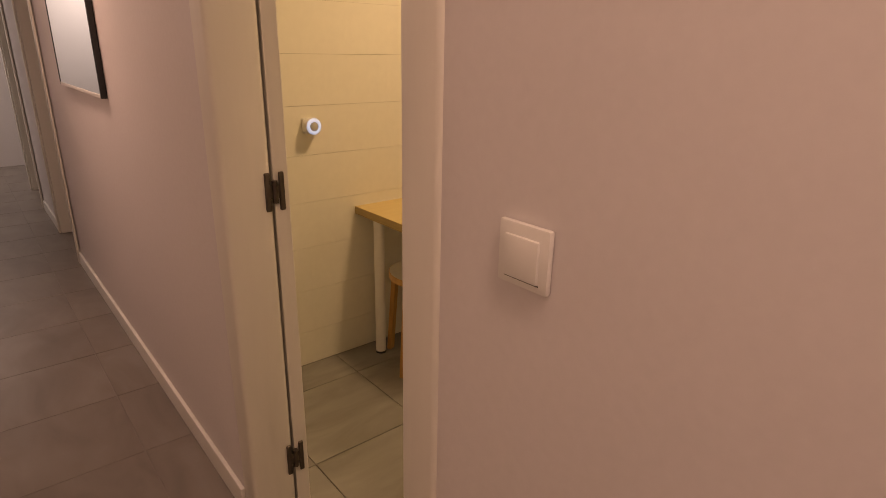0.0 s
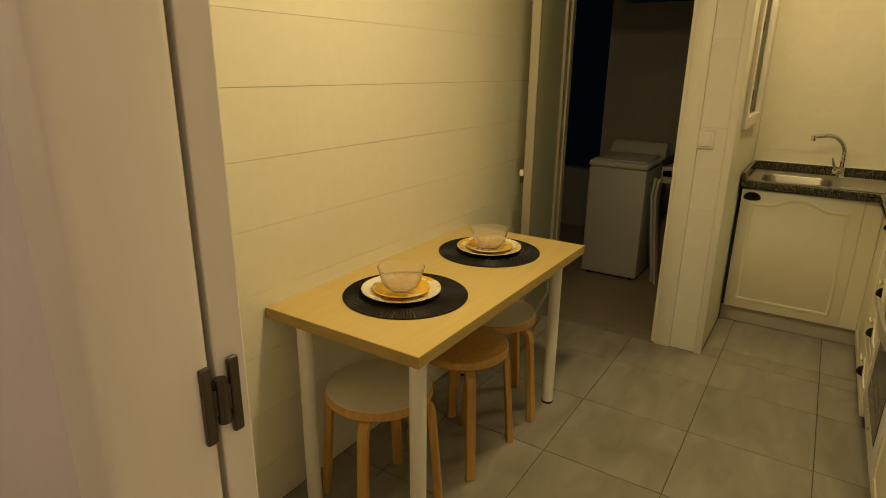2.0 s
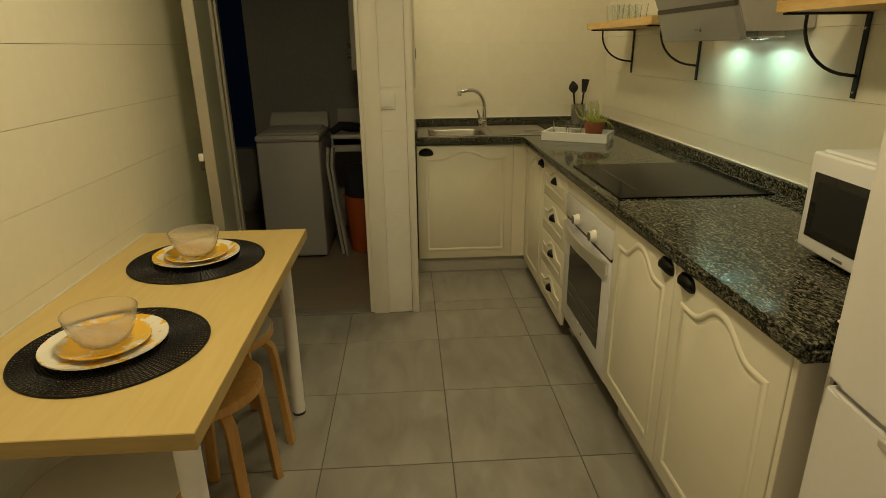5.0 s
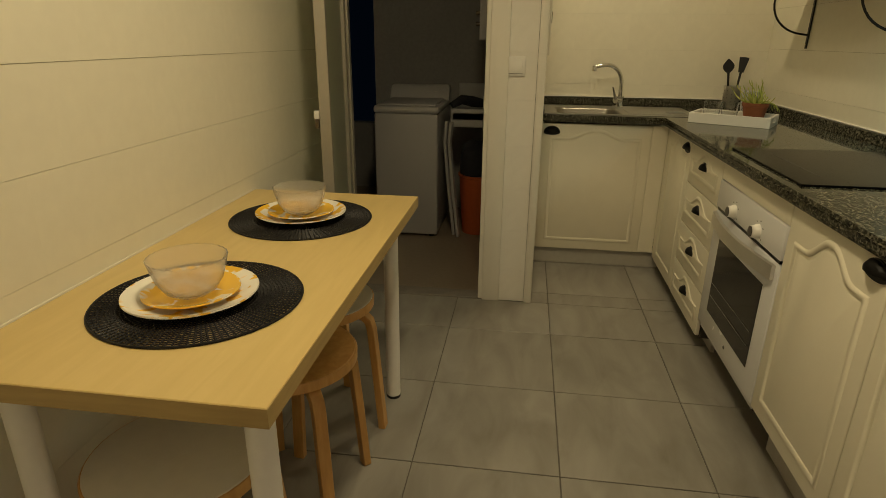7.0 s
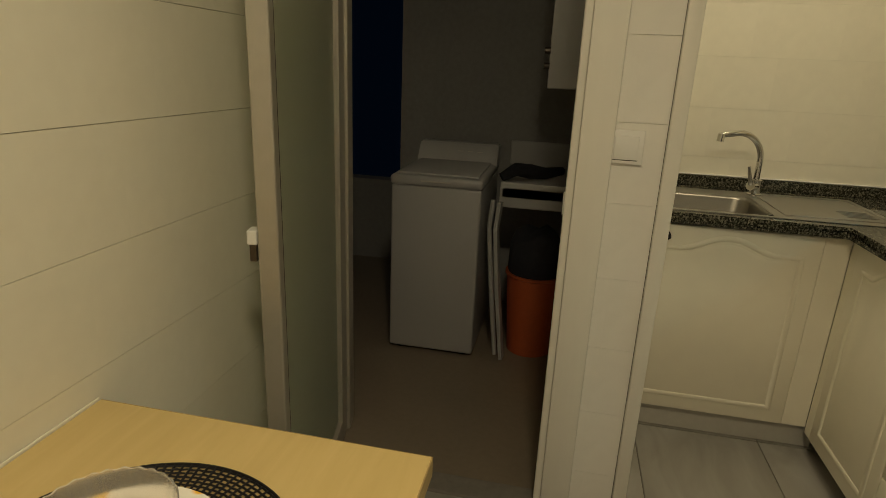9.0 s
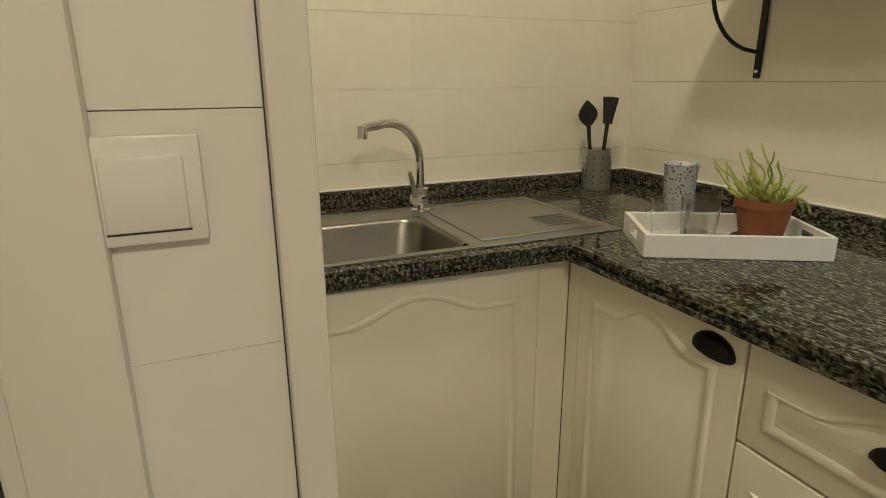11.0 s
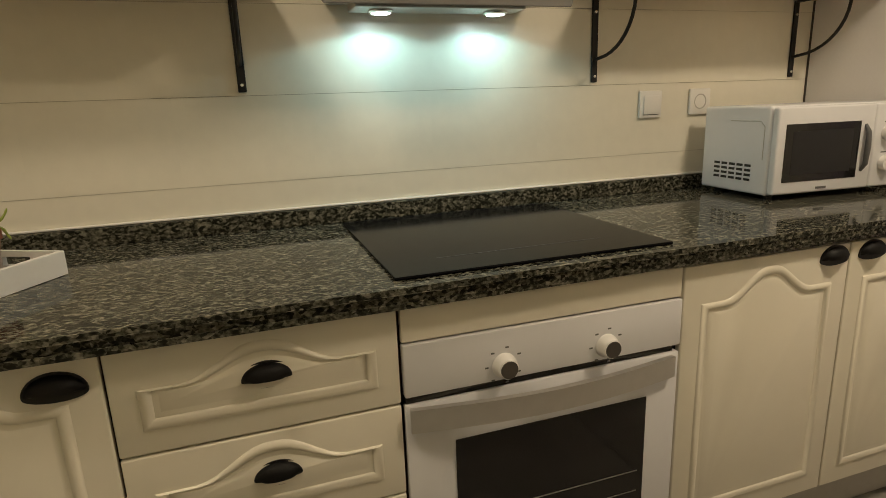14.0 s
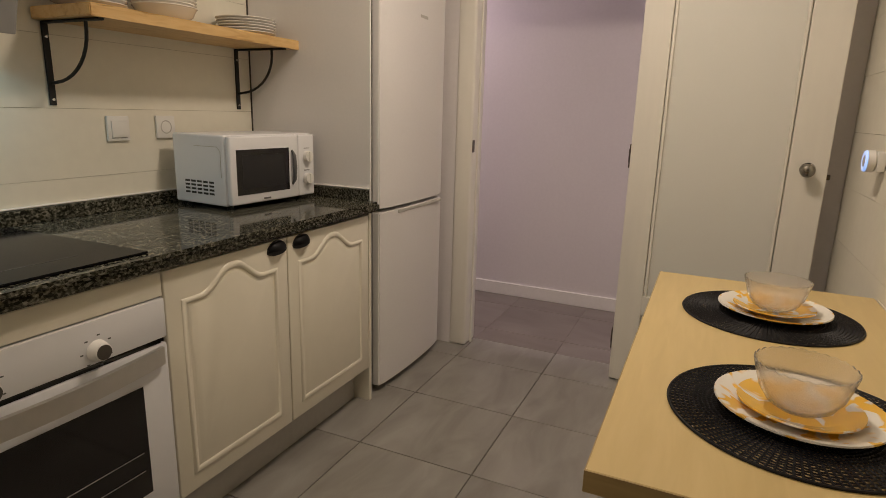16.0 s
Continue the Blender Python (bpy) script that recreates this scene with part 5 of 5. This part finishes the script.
# ---- things: laundry ----
wm = thing("washing_machine", (4.50, 1.82, 0), "white top-loading washing machine in the dark laundry", "washing machine")
part("body", box(4.175, 4.775, 1.625, 2.025, 0.015, 0.790, 0.012, seg=3), M["dimwhite"], wm, smooth=40)
part("top_rim", box(4.170, 4.640, 1.620, 2.030, 0.791, 0.835, 0.016, seg=4), M["dimwhite"], wm, smooth=40)
part("lid", box(4.20, 4.62, 1.645, 2.005, 0.8355, 0.846, 0.004), M["dimwhite"], wm, "hinged lid", smooth=40)
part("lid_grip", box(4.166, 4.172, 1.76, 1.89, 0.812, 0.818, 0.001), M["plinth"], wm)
part("control_console", prism([(4.64, 0.80), (4.775, 0.80), (4.775, 0.925), (4.70, 0.925), (4.64, 0.85)], "y", 1.622, 2.028, bevel=0.008), M["dimwhite"], wm, "raised control console", smooth=40)
for i in range(3):
    part("button", box(4.668, 4.676, 1.70 + 0.05 * i, 1.725 + 0.05 * i, 0.880, 0.888), M["plinth"], wm)
for x in (4.22, 4.73):
    for y in (1.67, 1.98):
        part("foot", tube([(x, y, 0), (x, y, 0.018)], 0.02, 12), M["darkplastic"], wm)

ls = thing("laundry_sink", (4.60, 1.34, 0.75), "white ceramic laundry basin on the back wall", "laundry sink")
lsb = bmesh.new()
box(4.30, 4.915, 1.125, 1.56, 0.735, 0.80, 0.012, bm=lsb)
part("basin_front", box(4.30, 4.33, 1.125, 1.56, 0.70, 0.815, 0.008), M["dimwhite"], ls, smooth=40)
part("basin", lsb, M["dimwhite"], ls, smooth=40)
part("back_panel", box(4.895, 4.915, 1.125, 1.58, 0.80, 0.93, 0.006), M["dimwhite"], ls)
part("leg", box(4.36, 4.42, 1.15, 1.21, 0.0, 0.735, 0.006), M["dimwhite"], ls)
part("leg", box(4.80, 4.86, 1.15, 1.21, 0.0, 0.735, 0.006), M["dimwhite"], ls)

hose = thing("grey_hose", (4.4, 1.45, 0.8), "dark coiled cloth over the basin edge", "cloth")
part("roll", tube([(4.33, 1.56, 0.83), (4.36, 1.50, 0.865), (4.42, 1.44, 0.85), (4.52, 1.38, 0.83), (4.6, 1.30, 0.835)], [0.02, 0.03, 0.034, 0.028, 0.02], 12), M["darkcloth"], hose, smooth=60)

ib = thing("ironing_board", (4.22, 1.55, 0), "folded grey ironing board standing upright", "ironing board")
for k, y in enumerate((1.500, 1.535)):
    pts = [(4.21 + 0.03 * k, y - 0.01, 0.004), (4.215 + 0.03 * k, y + 0.03, 0.35), (4.215 + 0.03 * k, y + 0.055, 0.62), (4.225 + 0.03 * k, y + 0.045, 0.74)]
    part("tube_leg" if k else "board", tube(pts, 0.011 if k else 0.02, 10, flat=None if k else (0.045, 0.016)), M["dimwhite"], ib, smooth=60)

bk = thing("laundry_basket", (4.36, 1.37, 0), "orange plastic laundry basket full of dark clothes", "basket")
part("tub", lathe([(0, 0), (0.105, 0), (0.13, 0.38), (0.138, 0.385), (0.138, 0.395), (0.124, 0.395), (0.10, 0.01), (0, 0.01)], (4.36, 1.375, 0.002), 36), M["orange"], bk, smooth=40)
part("clothes", lathe([(0.118, 0.37), (0.128, 0.42), (0.125, 0.52), (0.10, 0.575), (0.05, 0.60), (0, 0.605)], (4.36, 1.375, 0.0), 24, wave=lambda i, a: 0.018 * math.sin(3 * a + i)), M["darkcloth"], bk, "heap of dark clothes", smooth=60)

wc = thing("wall_cabinet", (4.50, 1.27, 1.23), "small white wall cabinet in the laundry", "cabinet")
part("body", box(4.30, 4.80, 1.122, 1.395, 1.22, 1.95, 0.004), M["dimwhite"], wc)
part("door", box(4.282, 4.299, 1.122, 1.395, 1.222, 1.948, 0.003), M["dimwhite"], wc)
for z in (1.31, 1.37):
    part("knob", tube([(4.272, 1.392, z), (4.272, 1.415, z)], 0.013, 14), M["knobsteel"], wc, "dark metal knob", smooth=50)
rl = thing("clothes_rail", (4.98, 1.8, 1.92), "dark metal bars above the laundry wall", "railing")
for i in range(6):
    y = 1.15 + 0.18 * i
    part("bar", cylinder((4.98, y, 1.92), (4.98, y, 2.6), 0.008, 8), M["black"], rl)
part("rail", cylinder((4.98, 1.05, 2.02), (4.98, 2.15, 2.02), 0.008, 8), M["black"], rl)

# ---- pieces of floor and wall ----
def piece(name, parent, me, at):
    ob = new(name, me)
    ob.location = at
    ob.parent = parent
    return ob


def tile_mesh(w, h, d, mat_, edge, axis):
    """One flat tile; edge is its rounding, none where paint fills the joint."""
    b = bmesh.new()
    bmesh.ops.create_cube(b, size=1)
    dims = {"z": (w, h, d), "y": (w, d, h), "x": (d, w, h)}[axis]
    bmesh.ops.scale(b, vec=dims, verts=b.verts)
    if edge:
        bmesh.ops.bevel(b, geom=b.edges[:], offset=edge, segments=1, affect="EDGES")
    return mesh_from(b, "tile", mat_)


floor_ob = bpy.data.objects["floor"]
hall_ob = bpy.data.objects["floor_hall"]
T = 0.45
fx0, fy0 = 2.487, 0.932


def lay(parent, x0, x1, y0, y1, material):
    """Square floor tiles on one grid, cut at the walls."""
    cache = {}
    i0, i1 = math.floor((x0 - fx0) / T), math.ceil((x1 - fx0) / T)
    j0, j1 = math.floor((y0 - fy0) / T), math.ceil((y1 - fy0) / T)
    for i in range(i0, i1):
        for j in range(j0, j1):
            a, b = max(x0, fx0 + i * T), min(x1, fx0 + (i + 1) * T)
            c, d = max(y0, fy0 + j * T), min(y1, fy0 + (j + 1) * T)
            if b - a < 0.01 or d - c < 0.01:
                continue
            key = (round(b - a, 3), round(d - c, 3))
            if key not in cache:
                cache[key] = tile_mesh(key[0] - 0.0035, key[1] - 0.0035, 0.012, material, 0.0012, "z")
            piece("floor_tile", parent, cache[key], ((a + b) / 2, (c + d) / 2, -0.006))


lay(floor_ob, X_HALL, 3.262, Y_R, Y_L, M["floor"])
lay(floor_ob, 3.262, X_S, Y_R, 1.02, M["floor"])
lay(hall_ob, -0.43, X_HALL, -1.7, 8.3, M["hallfloor"])

ZB = 0.975


def clad(parent, axis, at, u0, u1, z0, z1, gap=0.0, edge=0.0, skip=None, row=0.2025, wide=0.315, bond=0.105, rise=0.0014, material=M["tile"]):
    """Wall tiles in running bond, painted over with their joints left shallow."""
    cache = {}
    k0, k1 = math.floor((z0 - ZB) / row), math.ceil((z1 - ZB) / row)
    for k in range(k0, k1):
        a, b = max(z0, ZB + k * row), min(z1, ZB + (k + 1) * row)
        shift = (k % 3) * bond
        i0, i1 = math.floor((u0 - 2.928 - shift) / wide), math.ceil((u1 - 2.928 - shift) / wide)
        for i in range(i0, i1):
            c, d = max(u0, 2.928 + shift + i * wide), min(u1, 2.928 + shift + (i + 1) * wide)
            if b - a < 0.01 or d - c < 0.01 or (skip and skip((c + d) / 2, (a + b) / 2)):
                continue
            key = (round(d - c, 3), round(b - a, 3))
            if key not in cache:
                cache[key] = tile_mesh(key[0] - gap, key[1] - rise, 0.008, material, edge, axis)
            u, z = (c + d) / 2, (a + b) / 2
            piece("wall_tile", parent, cache[key], (u, at, z) if axis == "y" else (at, u, z))


clad(bpy.data.objects["wall_right"], "y", Y_R - 0.004, 1.245, X_S, 0.86, CEIL, row=0.2145, wide=0.324, bond=0.108)
clad(bpy.data.objects["wall_left"], "y", Y_L + 0.004, X_DOOR, 3.55, 0.0, CEIL)
clad(bpy.data.objects["wall_sink"], "x", X_S + 0.004, Y_R, 1.02, 0.86, CEIL, row=0.2, rise=0.0008)
clad(bpy.data.objects["wall_partition"], "x", 3.269, 1.0562, 1.178, 0.0, CEIL, rise=0.0010, material=M["whitetile"])
